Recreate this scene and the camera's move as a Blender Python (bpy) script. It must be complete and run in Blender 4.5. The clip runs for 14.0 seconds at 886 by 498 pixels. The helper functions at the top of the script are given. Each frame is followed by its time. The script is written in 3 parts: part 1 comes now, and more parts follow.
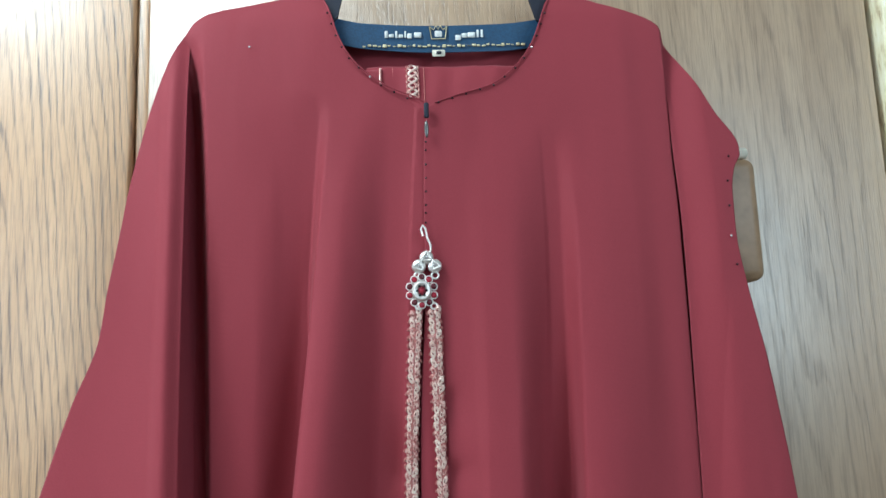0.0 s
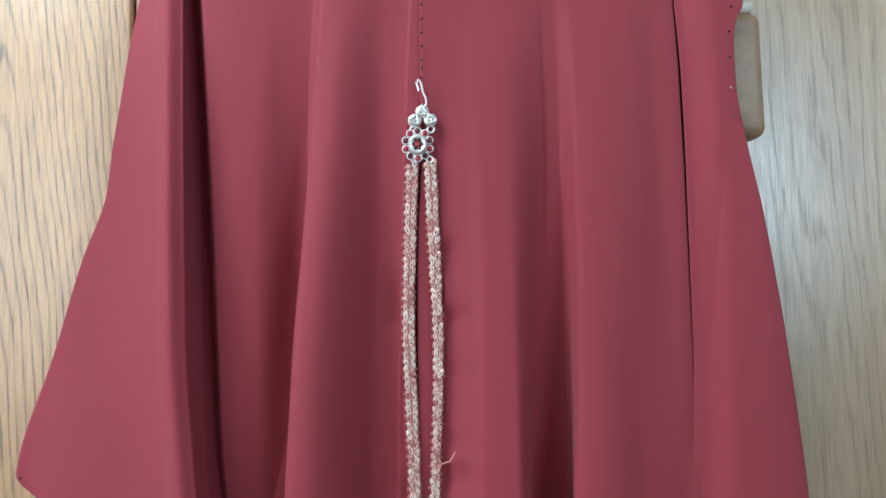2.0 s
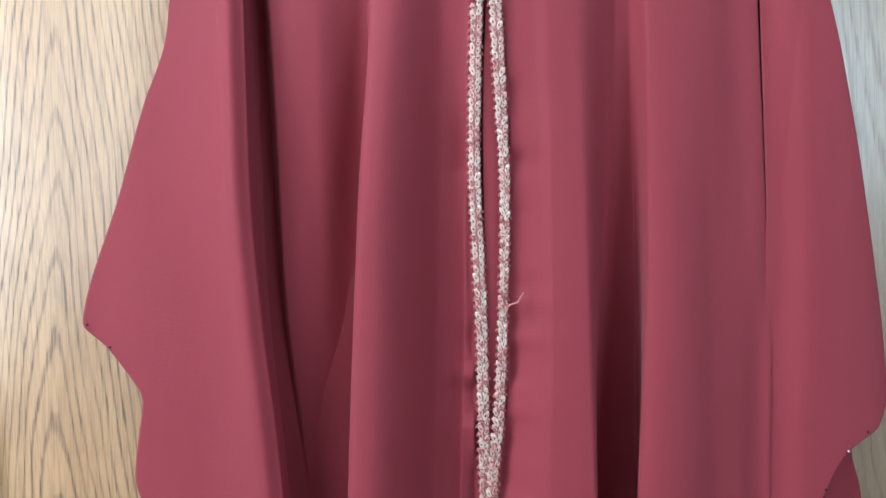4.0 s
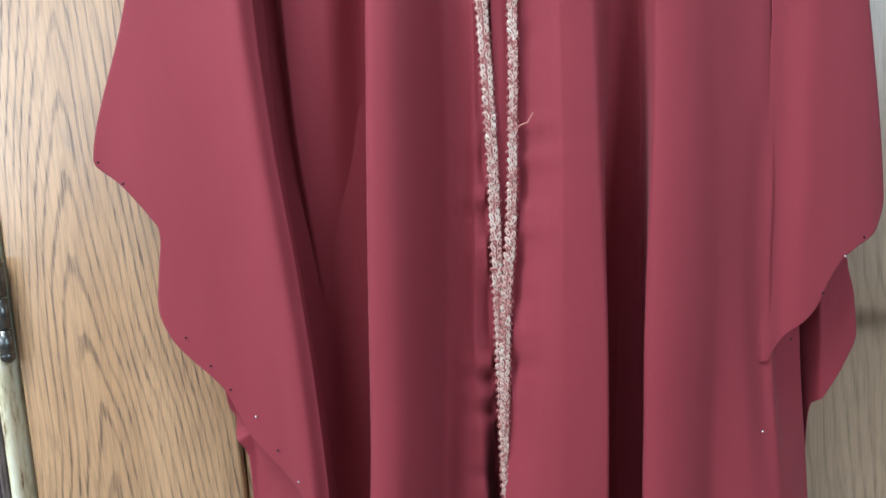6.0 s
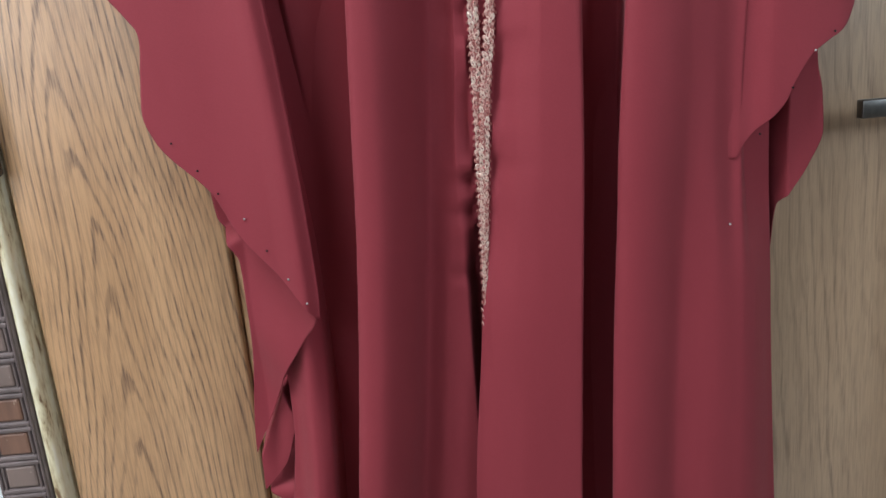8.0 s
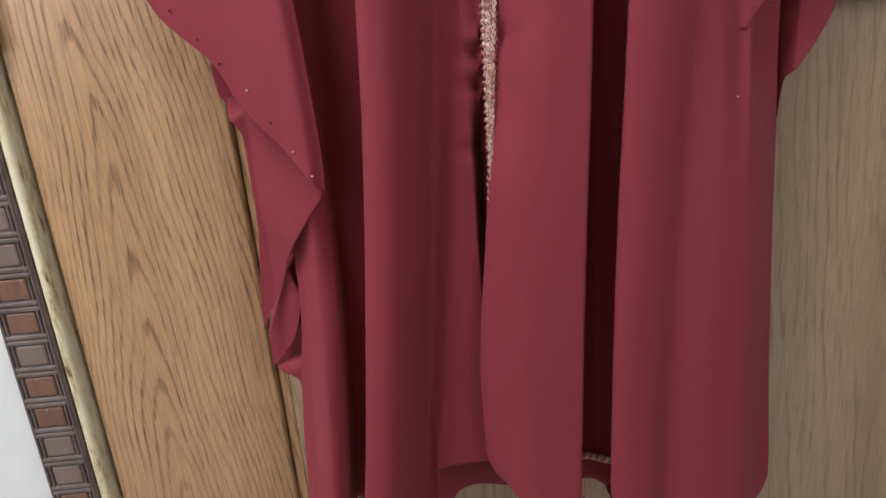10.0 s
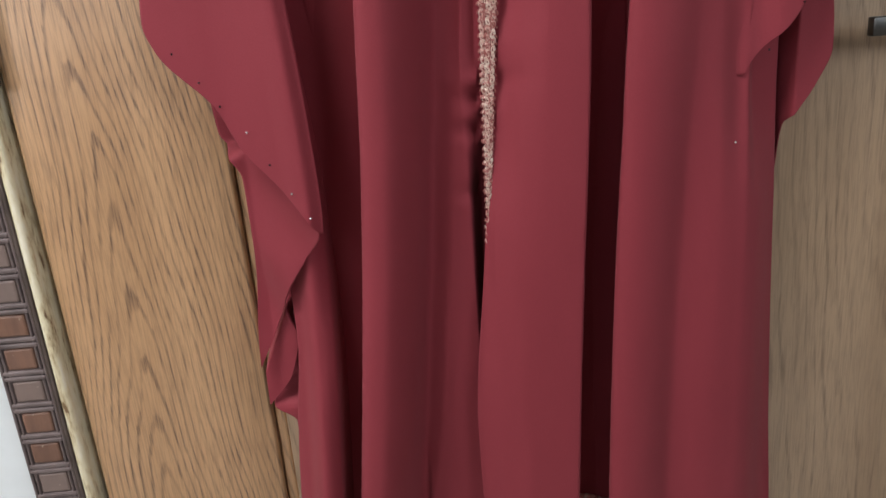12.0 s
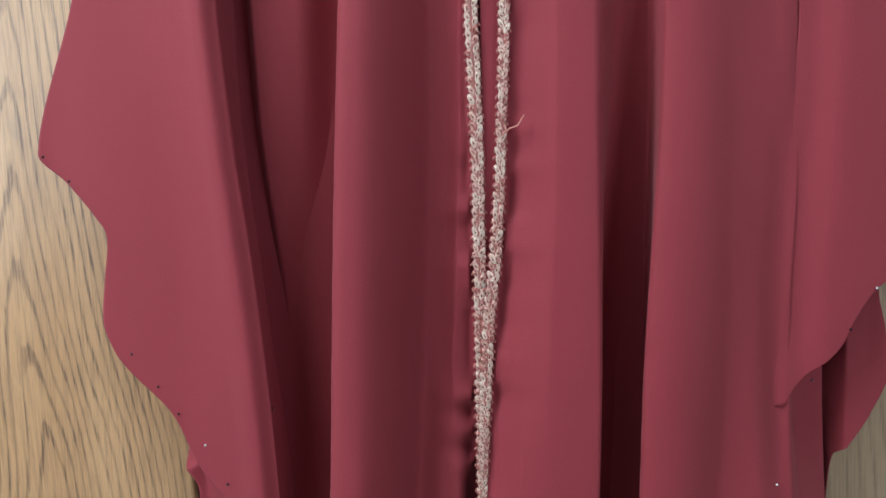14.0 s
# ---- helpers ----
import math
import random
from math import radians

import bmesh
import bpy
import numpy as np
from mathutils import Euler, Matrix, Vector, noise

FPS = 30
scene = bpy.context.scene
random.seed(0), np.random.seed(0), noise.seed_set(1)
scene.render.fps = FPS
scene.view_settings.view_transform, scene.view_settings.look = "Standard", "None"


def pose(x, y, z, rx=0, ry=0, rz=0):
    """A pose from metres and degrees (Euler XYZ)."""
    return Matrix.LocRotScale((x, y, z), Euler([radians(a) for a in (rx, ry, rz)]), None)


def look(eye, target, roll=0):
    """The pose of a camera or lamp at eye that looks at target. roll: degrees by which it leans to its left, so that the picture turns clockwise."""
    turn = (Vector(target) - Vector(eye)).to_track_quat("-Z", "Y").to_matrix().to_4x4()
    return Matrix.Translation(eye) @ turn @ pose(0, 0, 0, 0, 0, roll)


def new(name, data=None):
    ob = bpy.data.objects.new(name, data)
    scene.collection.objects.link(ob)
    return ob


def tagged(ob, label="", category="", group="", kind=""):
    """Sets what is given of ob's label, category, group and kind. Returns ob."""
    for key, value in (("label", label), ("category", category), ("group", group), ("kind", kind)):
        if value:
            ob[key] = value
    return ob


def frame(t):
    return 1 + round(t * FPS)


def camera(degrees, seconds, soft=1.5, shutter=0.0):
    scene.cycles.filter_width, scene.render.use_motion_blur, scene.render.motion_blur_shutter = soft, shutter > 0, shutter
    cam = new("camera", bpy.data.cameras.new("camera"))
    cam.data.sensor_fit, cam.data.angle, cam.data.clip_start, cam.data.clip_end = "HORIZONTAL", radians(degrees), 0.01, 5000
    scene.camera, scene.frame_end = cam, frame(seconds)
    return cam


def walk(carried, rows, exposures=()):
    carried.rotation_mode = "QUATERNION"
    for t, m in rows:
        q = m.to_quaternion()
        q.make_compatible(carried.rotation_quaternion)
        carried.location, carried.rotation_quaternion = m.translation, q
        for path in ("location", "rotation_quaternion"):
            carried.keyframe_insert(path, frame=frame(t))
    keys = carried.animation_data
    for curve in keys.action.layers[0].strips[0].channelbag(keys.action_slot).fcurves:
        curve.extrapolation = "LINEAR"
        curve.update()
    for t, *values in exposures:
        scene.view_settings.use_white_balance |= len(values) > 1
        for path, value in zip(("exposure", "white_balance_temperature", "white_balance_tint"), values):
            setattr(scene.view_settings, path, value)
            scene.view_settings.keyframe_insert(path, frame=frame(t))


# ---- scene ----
cam = camera(61.2, 14.0)
PATH = [
    (0, (0.062, -0.803, 1.441), (0.172, 1.171, 1.742), -2.1),
    (0.5, (0.073, -0.809, 1.431), (0.159, 1.169, 1.72), -2.1),
    (1, (0.068, -0.813, 1.416), (0.131, 1.174, 1.636), -2.3),
    (1.5, (0.078, -0.815, 1.393), (0.113, 1.179, 1.548), -2.3),
    (2, (0.093, -0.807, 1.366), (0.117, 1.189, 1.478), -2.1),
    (2.5, (0.07, -0.775, 1.331), (0.069, 1.224, 1.373), -2.1),
    (3, (0.049, -0.777, 1.297), (0.037, 1.222, 1.366), -1.9),
    (5.3, (0.033, -0.805, 1.201), (0.01, 1.19, 1.061), -3.6),
    (5.5, (0.024, -0.803, 1.192), (0.013, 1.19, 1.024), -3.7),
    (6, (0.007, -0.806, 1.168), (0.019, 1.182, 0.947), -4.2),
    (6.5, (0.002, -0.813, 1.146), (0.032, 1.167, 0.866), -4.5),
    (7, (0.006, -0.825, 1.121), (0.046, 1.144, 0.77), -4.7),
    (7.5, (0.003, -0.837, 1.093), (0.043, 1.122, 0.688), -5.0),
    (8, (0.001, -0.844, 1.069), (0.035, 1.099, 0.593), -5.1),
    (8.5, (-0.011, -0.846, 1.042), (0.021, 1.085, 0.523), -5.3),
    (9, (-0.017, -0.851, 1.016), (0.012, 1.064, 0.44), -5.3),
    (11.3, (-0.018, -0.861, 1.029), (0.032, 1.01, 0.326), -4.9),
    (11.5, (-0.015, -0.858, 1.033), (0.027, 1.014, 0.331), -4.9),
    (12, (-0.009, -0.852, 1.039), (0.021, 1.051, 0.426), -4.7),
    (12.5, (-0.006, -0.841, 1.072), (0.039, 1.094, 0.568), -4.3),
    (13, (-0.002, -0.814, 1.106), (0.04, 1.149, 0.723), -4.1),
    (13.5, (0.021, -0.772, 1.128), (0.04, 1.199, 0.793), -4.1),
    (14, (0.045, -0.725, 1.161), (0.008, 1.266, 0.974), -2.5),
]
walk(cam, [(t, look(eye, target, roll)) for t, eye, target, roll in PATH],
     [(0, -0.03, 5400, -4), (1.5, 0.04, 5350, -4), (3, 0.35, 5200, -3), (5.5, 0.32, 5370, 2), (7.5, 0.0, 5650, 5), (9, -0.21, 6640, 14), (12, -0.20, 6480, 13), (13.5, -0.05, 5870, 7), (14, 0.0, 5730, 1)])

# ---- world, lamps, exposure ----
world = bpy.data.worlds.new("room_air")
scene.world = world
world.use_nodes = True
world.node_tree.nodes["Background"].inputs[0].default_value = (0.75, 0.85, 1.0, 1)
world.node_tree.nodes["Background"].inputs[1].default_value = 0.15


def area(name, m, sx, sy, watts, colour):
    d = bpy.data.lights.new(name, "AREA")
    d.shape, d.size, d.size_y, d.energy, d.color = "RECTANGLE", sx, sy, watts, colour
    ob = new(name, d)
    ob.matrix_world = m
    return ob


# unseen fill lamps added: left side, two behind for door glare, one overhead
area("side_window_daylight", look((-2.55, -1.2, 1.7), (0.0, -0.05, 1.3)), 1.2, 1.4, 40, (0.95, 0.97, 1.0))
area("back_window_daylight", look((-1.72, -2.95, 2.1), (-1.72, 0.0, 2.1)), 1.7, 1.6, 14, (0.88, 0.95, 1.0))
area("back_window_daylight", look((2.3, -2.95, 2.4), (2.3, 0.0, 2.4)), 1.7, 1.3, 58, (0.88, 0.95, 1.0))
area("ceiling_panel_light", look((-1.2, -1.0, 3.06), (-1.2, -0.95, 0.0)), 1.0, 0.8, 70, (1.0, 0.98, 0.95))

# ---- materials ----


class Net:
    """Small helper for node materials."""

    def __init__(self, name):
        self.mat = bpy.data.materials.new(name)
        self.mat.use_nodes = True
        self.t = self.mat.node_tree
        self.bsdf = self.t.nodes["Principled BSDF"]
        co = self.t.nodes.new("ShaderNodeTexCoord")
        self.obj = co.outputs["Object"]
        geo = self.t.nodes.new("ShaderNodeNewGeometry")
        self.pos, self.island = geo.outputs["Position"], geo.outputs["Random Per Island"]
        self.rand = self.t.nodes.new("ShaderNodeObjectInfo").outputs["Random"]

    def put(self, socket, value):
        if hasattr(value, "is_output"):
            self.t.links.new(value, socket)
        else:
            socket.default_value = value

    def math(self, op, a, b=0.0, c=0.0):
        n = self.t.nodes.new("ShaderNodeMath")
        n.operation = op
        for s, v in zip(n.inputs, (a, b, c)):
            self.put(s, v)
        return n.outputs[0]

    def split(self, v):
        n = self.t.nodes.new("ShaderNodeSeparateXYZ")
        self.put(n.inputs[0], v)
        return n.outputs

    def scale(self, v, s):
        n = self.t.nodes.new("ShaderNodeMapping")
        self.put(n.inputs[0], v)
        n.inputs["Scale"].default_value = s
        return n.outputs[0]

    def noise(self, v, s, detail=3.0, rough=0.5, distort=0.0):
        n = self.t.nodes.new("ShaderNodeTexNoise")
        self.put(n.inputs["Vector"], v)
        n.inputs["Scale"].default_value, n.inputs["Detail"].default_value = s, detail
        n.inputs["Roughness"].default_value, n.inputs["Distortion"].default_value = rough, distort
        return n.outputs[0]

    def ramp(self, f, *stops):
        n = self.t.nodes.new("ShaderNodeValToRGB")
        e = n.color_ramp.elements
        while len(e) < len(stops):
            e.new(0.5)
        for el, (p, c) in zip(e, stops):
            el.position, el.color = p, (*c, 1) if len(c) == 3 else c
        self.put(n.inputs[0], f)
        return n.outputs[0]

    def mix(self, f, a, b, kind="MIX"):
        n = self.t.nodes.new("ShaderNodeMixRGB")
        n.blend_type = kind
        for s, v in zip(n.inputs, (f, a, b)):
            self.put(s, (*v, 1) if isinstance(v, tuple) and len(v) == 3 else v)
        return n.outputs[0]

    def bump(self, h, strength, dist):
        n = self.t.nodes.new("ShaderNodeBump")
        n.inputs["Strength"].default_value, n.inputs["Distance"].default_value = strength, dist
        self.put(n.inputs["Height"], h)
        self.t.links.new(n.outputs[0], self.bsdf.inputs["Normal"])

    def set(self, **kw):
        for k, v in kw.items():
            self.put(self.bsdf.inputs[k.replace("_", " ")], (*v, 1) if isinstance(v, tuple) and len(v) == 3 else v)
        return self.mat


def cloth_material(name, base, dark):
    n = Net(name)
    big = n.noise(n.scale(n.pos, (1, 1, 0.35)), 7.0, 3)
    col = n.mix(n.ramp(big, (0.3, (0, 0, 0)), (0.75, (1, 1, 1))), dark, base)
    x, y, z = n.split(n.pos)
    weave = n.math("ADD", n.math("SINE", n.math("MULTIPLY", x, 5200.0)), n.math("SINE", n.math("MULTIPLY", z, 5200.0)))
    fine = n.noise(n.pos, 900.0, 2)
    col = n.mix(0.10, col, n.ramp(fine, (0.3, (0.3, 0.3, 0.3)), (0.7, (1, 1, 1))), "MULTIPLY")
    soft = n.noise(n.scale(n.pos, (1, 1, 0.38)), 30.0, 2)
    n.bump(n.math("ADD", n.math("ADD", n.math("MULTIPLY", weave, 0.12), fine), n.math("MULTIPLY", soft, 5.0)), 0.25, 0.0006)
    return n.set(Base_Color=col, Roughness=0.68, Specular_IOR_Level=0.2, Sheen_Weight=0.06)


def oak_material(name, xc, steep, period, colours, up=0.2, lines=1.0, wander=0.09):
    """Plain-sawn oak veneer: narrow pointed arches round the line x = xc, open pores along the grain."""
    n = Net(name)
    x, y, z = n.split(n.pos)
    drift = n.math("MULTIPLY", n.math("SUBTRACT", n.noise(n.scale(n.pos, (0.2, 0.2, 1.3)), 1.0, 2), 0.5), 0.10)
    dx = n.math("SUBTRACT", x, n.math("ADD", xc, drift))
    spread = n.math("SQRT", n.math("ADD", n.math("MULTIPLY", dx, dx), 0.00016))
    warp = n.noise(n.scale(n.pos, (11.0, 1.0, 1.5)), 1.0, 3, 0.5)
    jag = n.noise(n.scale(n.pos, (300.0, 1.0, 16.0)), 1.0, 2)
    f = n.math("ADD", n.math("MULTIPLY", z, up), n.math("MULTIPLY", spread, steep))
    f = n.math("ADD", f, n.math("MULTIPLY", warp, wander))
    f = n.math("ADD", f, n.math("MULTIPLY", jag, 0.0055))
    ring = n.math("FRACT", n.math("DIVIDE", f, period))
    line = n.ramp(ring, (0.0, (0.1, 0.1, 0.1)), (0.18, (0, 0, 0)), (0.66, (0.06, 0.06, 0.06)), (0.76, (0.95, 0.95, 0.95)), (0.90, (1, 1, 1)), (0.97, (0.12, 0.12, 0.12)))
    line = n.math("MULTIPLY", line, n.ramp(n.noise(n.scale(n.pos, (30.0, 1.0, 3.5)), 1.0, 2), (0.30, (0.3, 0.3, 0.3)), (0.58, (1, 1, 1))))
    pores = n.noise(n.scale(n.pos, (520.0, 1.0, 15.0)), 1.0, 4, 0.65)
    pore = n.ramp(pores, (0.42, (1, 1, 1)), (0.52, (0, 0, 0)))
    broad = n.noise(n.scale(n.pos, (15.0, 1.0, 1.1)), 1.0, 4, 0.6)
    light, mid, deep = colours
    col = n.mix(n.ramp(broad, (0.32, (0, 0, 0)), (0.68, (1, 1, 1))), light, mid)
    fleck = n.noise(n.scale(n.pos, (180.0, 1.0, 22.0)), 1.0, 3, 0.6)
    col = n.mix(n.math("MULTIPLY", n.ramp(fleck, (0.50, (0, 0, 0)), (0.66, (1, 1, 1))), 0.30), col, tuple(0.62 * v for v in mid))
    stain = n.ramp(n.noise(n.scale(n.pos, (22.0, 1.0, 7.0)), 1.0, 3, 0.6), (0.64, (0, 0, 0)), (0.74, (1, 1, 1)))
    col = n.mix(n.math("MULTIPLY", stain, 0.40), col, (0.27, 0.18, 0.115))
    col = n.mix(n.math("MULTIPLY", line, 0.54 * lines), col, deep)
    dark = n.math("MULTIPLY", pore, n.math("ADD", 0.26, n.math("MULTIPLY", line, 0.70 * lines)))
    col = n.mix(dark, col, deep)
    n.bump(n.math("MULTIPLY", dark, -1.0), 0.45, 0.0008)
    rough = n.math("ADD", 0.33, n.math("MULTIPLY", dark, 0.2))
    return n.set(Base_Color=col, Roughness=rough, Specular_IOR_Level=1.0, Coat_Weight=1.0, Coat_Roughness=0.36)


def plain_material(name, base, rough=0.5, metal=0.0, vary=0.12, scale=60.0, bump=0.15):
    n = Net(name)
    k = n.noise(n.pos, scale, 4)
    low = tuple(v * (1 - vary * 2) for v in base)
    col = n.mix(n.ramp(k, (0.3, (0, 0, 0)), (0.7, (1, 1, 1))), low, base)
    n.bump(k, bump, 0.001)
    return n.set(Base_Color=col, Roughness=rough, Metallic=metal)


BURGUNDY = cloth_material("burgundy_crepe", (0.278, 0.039, 0.054), (0.245, 0.033, 0.046))
OAK_LEFT = oak_material("oak_veneer_narrow_leaf", -0.372, 1.55, 0.0135, ((0.63, 0.375, 0.188), (0.50, 0.282, 0.13), (0.125, 0.056, 0.024)), 0.16, 1.0, 0.065)
OAK_RIGHT = oak_material("oak_veneer_wide_leaf", 0.66, 1.1, 0.021, ((0.49, 0.340, 0.215), (0.36, 0.235, 0.138), (0.165, 0.095, 0.05)), -0.10, 0.55, 0.16)
OAK_BLOCK = plain_material("oak_block_wood", (0.40, 0.25, 0.14), 0.45, 0, 0.2, 40)
WALL_PAINT = plain_material("white_wall_paint", (0.84, 0.90, 0.92), 0.6, 0, 0.02, 30, 0.08)
# unseen room surfaces, kept dark so little light bounces into the folds
LOW_BOUNCE_WALL = plain_material("low_bounce_wall", (0.30, 0.285, 0.265), 0.8, 0, 0.03, 12, 0.08)
LOW_BOUNCE_FLOOR = plain_material("low_bounce_floor", (0.30, 0.26, 0.22), 0.35, 0, 0.1, 8, 0.05)
STEEL = plain_material("dark_brushed_steel", (0.16, 0.16, 0.155), 0.32, 1.0, 0.1, 200, 0.1)
SILVER = plain_material("antique_silver", (0.90, 0.85, 0.80), 0.36, 0.6, 0.14, 300, 0.25)
BLACK_BEAD = plain_material("dark_glass_bead", (0.012, 0.008, 0.012), 0.12)
CLEAR_BEAD = plain_material("clear_crystal_bead", (0.85, 0.8, 0.8), 0.08, 0.6)
RED_STONE = plain_material("red_glass_stone", (0.34, 0.02, 0.04), 0.1)
GARNET = plain_material("dark_garnet_stone", (0.10, 0.010, 0.018), 0.12)
NAVY = plain_material("navy_woven_ribbon", (0.02, 0.070, 0.155), 0.5, 0, 0.2, 500, 0.3)
NAVY_DARK = plain_material("navy_facing", (0.012, 0.014, 0.030), 0.7)
LETTER_WHITE = plain_material("white_woven_thread", (0.78, 0.78, 0.76), 0.7)
LETTER_GOLD = plain_material("gold_woven_thread", (0.70, 0.60, 0.36), 0.6)
TAG_WHITE = plain_material("cream_tag", (0.72, 0.66, 0.55), 0.7)
THREAD_RED = plain_material("red_thread", (0.62, 0.24, 0.20), 0.6)


def braid_material():
    n = Net("gold_rose_metallic_yarn")
    k = n.math("ADD", n.math("MULTIPLY", n.noise(n.pos, 420.0, 3, 0.6), 0.7), n.math("ADD", -0.01, n.math("MULTIPLY", n.rand, 0.18)))
    col = n.ramp(k, (0.30, (0.46, 0.13, 0.12)), (0.40, (0.74, 0.46, 0.40)), (0.50, (0.86, 0.68, 0.58)), (0.66, (0.95, 0.87, 0.79)))
    n.bump(n.noise(n.pos, 1500.0, 2), 0.5, 0.0008)
    return n.set(Base_Color=col, Roughness=0.3, Metallic=0.4)


BRAID = braid_material()
EDGE_YARN = plain_material("rose_red_yarn", (0.50, 0.17, 0.15), 0.5, 0.1, 0.3, 500, 0.3)


def frame_material():
    n = Net("dark_stained_carved_wood")
    k = n.noise(n.scale(n.pos, (60, 60, 12)), 1.0, 4, 0.6)
    red = n.mix(n.ramp(k, (0.3, (0, 0, 0)), (0.7, (1, 1, 1))), (0.165, 0.090, 0.064), (0.25, 0.135, 0.092))
    grey = n.mix(k, (0.17, 0.128, 0.115), (0.26, 0.19, 0.165))
    pick = n.ramp(n.rand, (0.40, (0, 0, 0)), (0.62, (1, 1, 1)))
    chip = n.ramp(n.noise(n.pos, 190.0, 2), (0.71, (0, 0, 0)), (0.74, (1, 1, 1)))
    col = n.mix(n.math("MULTIPLY", chip, 0.7), n.mix(pick, grey, red), (0.5, 0.42, 0.36))
    n.bump(k, 0.3, 0.001)
    return n.set(Base_Color=col, Roughness=0.38)


CARVED = frame_material()
CARVED_DARK = plain_material("dark_frame_groove_stain", (0.21, 0.165, 0.16), 0.30, 0, 0.2, 40)


def bead_material():
    n = Net("worn_gold_paint_on_wood")
    k = n.noise(n.scale(n.pos, (120, 120, 26)), 1.0, 4, 0.65)
    col = n.ramp(k, (0.31, (0.20, 0.12, 0.06)), (0.37, (0.58, 0.48, 0.29)), (0.48, (0.80, 0.73, 0.50)), (0.66, (0.88, 0.83, 0.66)))
    n.bump(k, 0.5, 0.001)
    return n.set(Base_Color=col, Roughness=0.45)


GOLD_BEAD = bead_material()

# ---- mesh helpers ----


def link(name, me, material, parent=None, label=""):
    me.materials.append(material)
    ob = new(name, me)
    if parent is not None:
        ob.parent = parent
    if label:
        tagged(ob, label=label)
    return ob


def part(name, bm, material, parent=None, label="", smooth=True):
    me = bpy.data.meshes.new(name)
    bm.to_mesh(me)
    bm.free()
    for p in me.polygons:
        p.use_smooth = smooth
    return link(name, me, material, parent, label)


def box(bm, x0, x1, y0, y1, z0, z1, bevel=0.0, segments=2):
    made = bmesh.ops.create_cube(bm, size=1.0)["verts"]
    for v in made:
        v.co = Vector((x0 + (v.co.x + 0.5) * (x1 - x0), y0 + (v.co.y + 0.5) * (y1 - y0), z0 + (v.co.z + 0.5) * (z1 - z0)))
    if bevel:
        edges = list({e for v in made for e in v.link_edges})
        bmesh.ops.bevel(bm, geom=edges, offset=bevel, segments=segments, profile=0.5, affect="EDGES")
    return bm


def ball(bm, c, r, squash=(1, 1, 1), u=10, v=7):
    for w in bmesh.ops.create_uvsphere(bm, u_segments=u, v_segments=v, radius=r)["verts"]:
        w.co = Vector((c[0] + w.co.x * squash[0], c[1] + w.co.y * squash[1], c[2] + w.co.z * squash[2]))
    return bm


def tube(points, radius, sides=8, closed=False):
    """Mesh data of a tube along points; radius may be a list."""
    p = np.array(points, float)
    n = len(p)
    tang = np.roll(p, -1, 0) - np.roll(p, 1, 0) if closed else np.gradient(p, axis=0)
    tang /= np.linalg.norm(tang, axis=1)[:, None] + 1e-12
    ref = np.tile([0.0, -1.0, 0.0], (n, 1))
    a = np.cross(tang, ref)
    a /= np.linalg.norm(a, axis=1)[:, None] + 1e-9
    b = np.cross(tang, a)
    r = np.broadcast_to(np.asarray(radius, float), (n,))[:, None, None]
    ang = np.linspace(0, 2 * math.pi, sides, endpoint=False)
    ring = p[:, None] + r * (a[:, None] * np.cos(ang)[None, :, None] + b[:, None] * np.sin(ang)[None, :, None])
    verts = ring.reshape(-1, 3).tolist()
    faces = []
    for i in range(n if closed else n - 1):
        for j in range(sides):
            k, l = (i + 1) % n, (j + 1) % sides
            faces.append((i * sides + j, i * sides + l, k * sides + l, k * sides + j))
    if not closed:
        faces += [tuple(range(sides)), tuple(reversed(range((n - 1) * sides, n * sides)))]
    return verts, faces


def tube_part(name, points, radius, material, parent=None, label="", sides=8, closed=False):
    me = bpy.data.meshes.new(name)
    v, f = tube(points, radius, sides, closed)
    me.from_pydata(v, [], f)
    for p in me.polygons:
        p.use_smooth = True
    return link(name, me, material, parent, label)


def curve(*pts):
    """A smooth function through (z, value) pairs that never overshoots."""
    z, v = np.array(sorted(pts), float).T
    h, d = np.diff(z), np.diff(v) / np.diff(z)
    m = np.zeros(len(z))
    m[0], m[-1] = d[0], d[-1]
    for i in range(1, len(z) - 1):
        if d[i - 1] * d[i] > 0:
            w1, w2 = 2 * h[i] + h[i - 1], h[i] + 2 * h[i - 1]
            m[i] = (w1 + w2) / (w1 / d[i - 1] + w2 / d[i])

    def at(q):
        q = np.clip(np.asarray(q, float), z[0], z[-1])
        i = np.clip(np.searchsorted(z, q) - 1, 0, len(h) - 1)
        t = (q - z[i]) / h[i]
        return ((1 + 2 * t) * (1 - t) ** 2 * v[i] + t * (1 - t) ** 2 * h[i] * m[i]
                + t * t * (3 - 2 * t) * v[i + 1] + t * t * (t - 1) * h[i] * m[i + 1])

    return at


def value_noise(x, z, sx, sz, seed):
    """Smooth random values on a grid of cells sx by sz, for slight unevenness in cloth."""
    rng = np.random.RandomState(seed)
    g = rng.rand(97, 97) * 2 - 1
    u, v = x / sx + 31.7, z / sz + 17.3
    i, j = np.floor(u).astype(int), np.floor(v).astype(int)
    s, t = u - i, v - j
    s, t = s * s * (3 - 2 * s), t * t * (3 - 2 * t)
    a, b, c, d = (g[(i + p) % 97, (j + q) % 97] for p, q in ((0, 0), (1, 0), (0, 1), (1, 1)))
    return (a * (1 - s) + b * s) * (1 - t) + (c * (1 - s) + d * s) * t


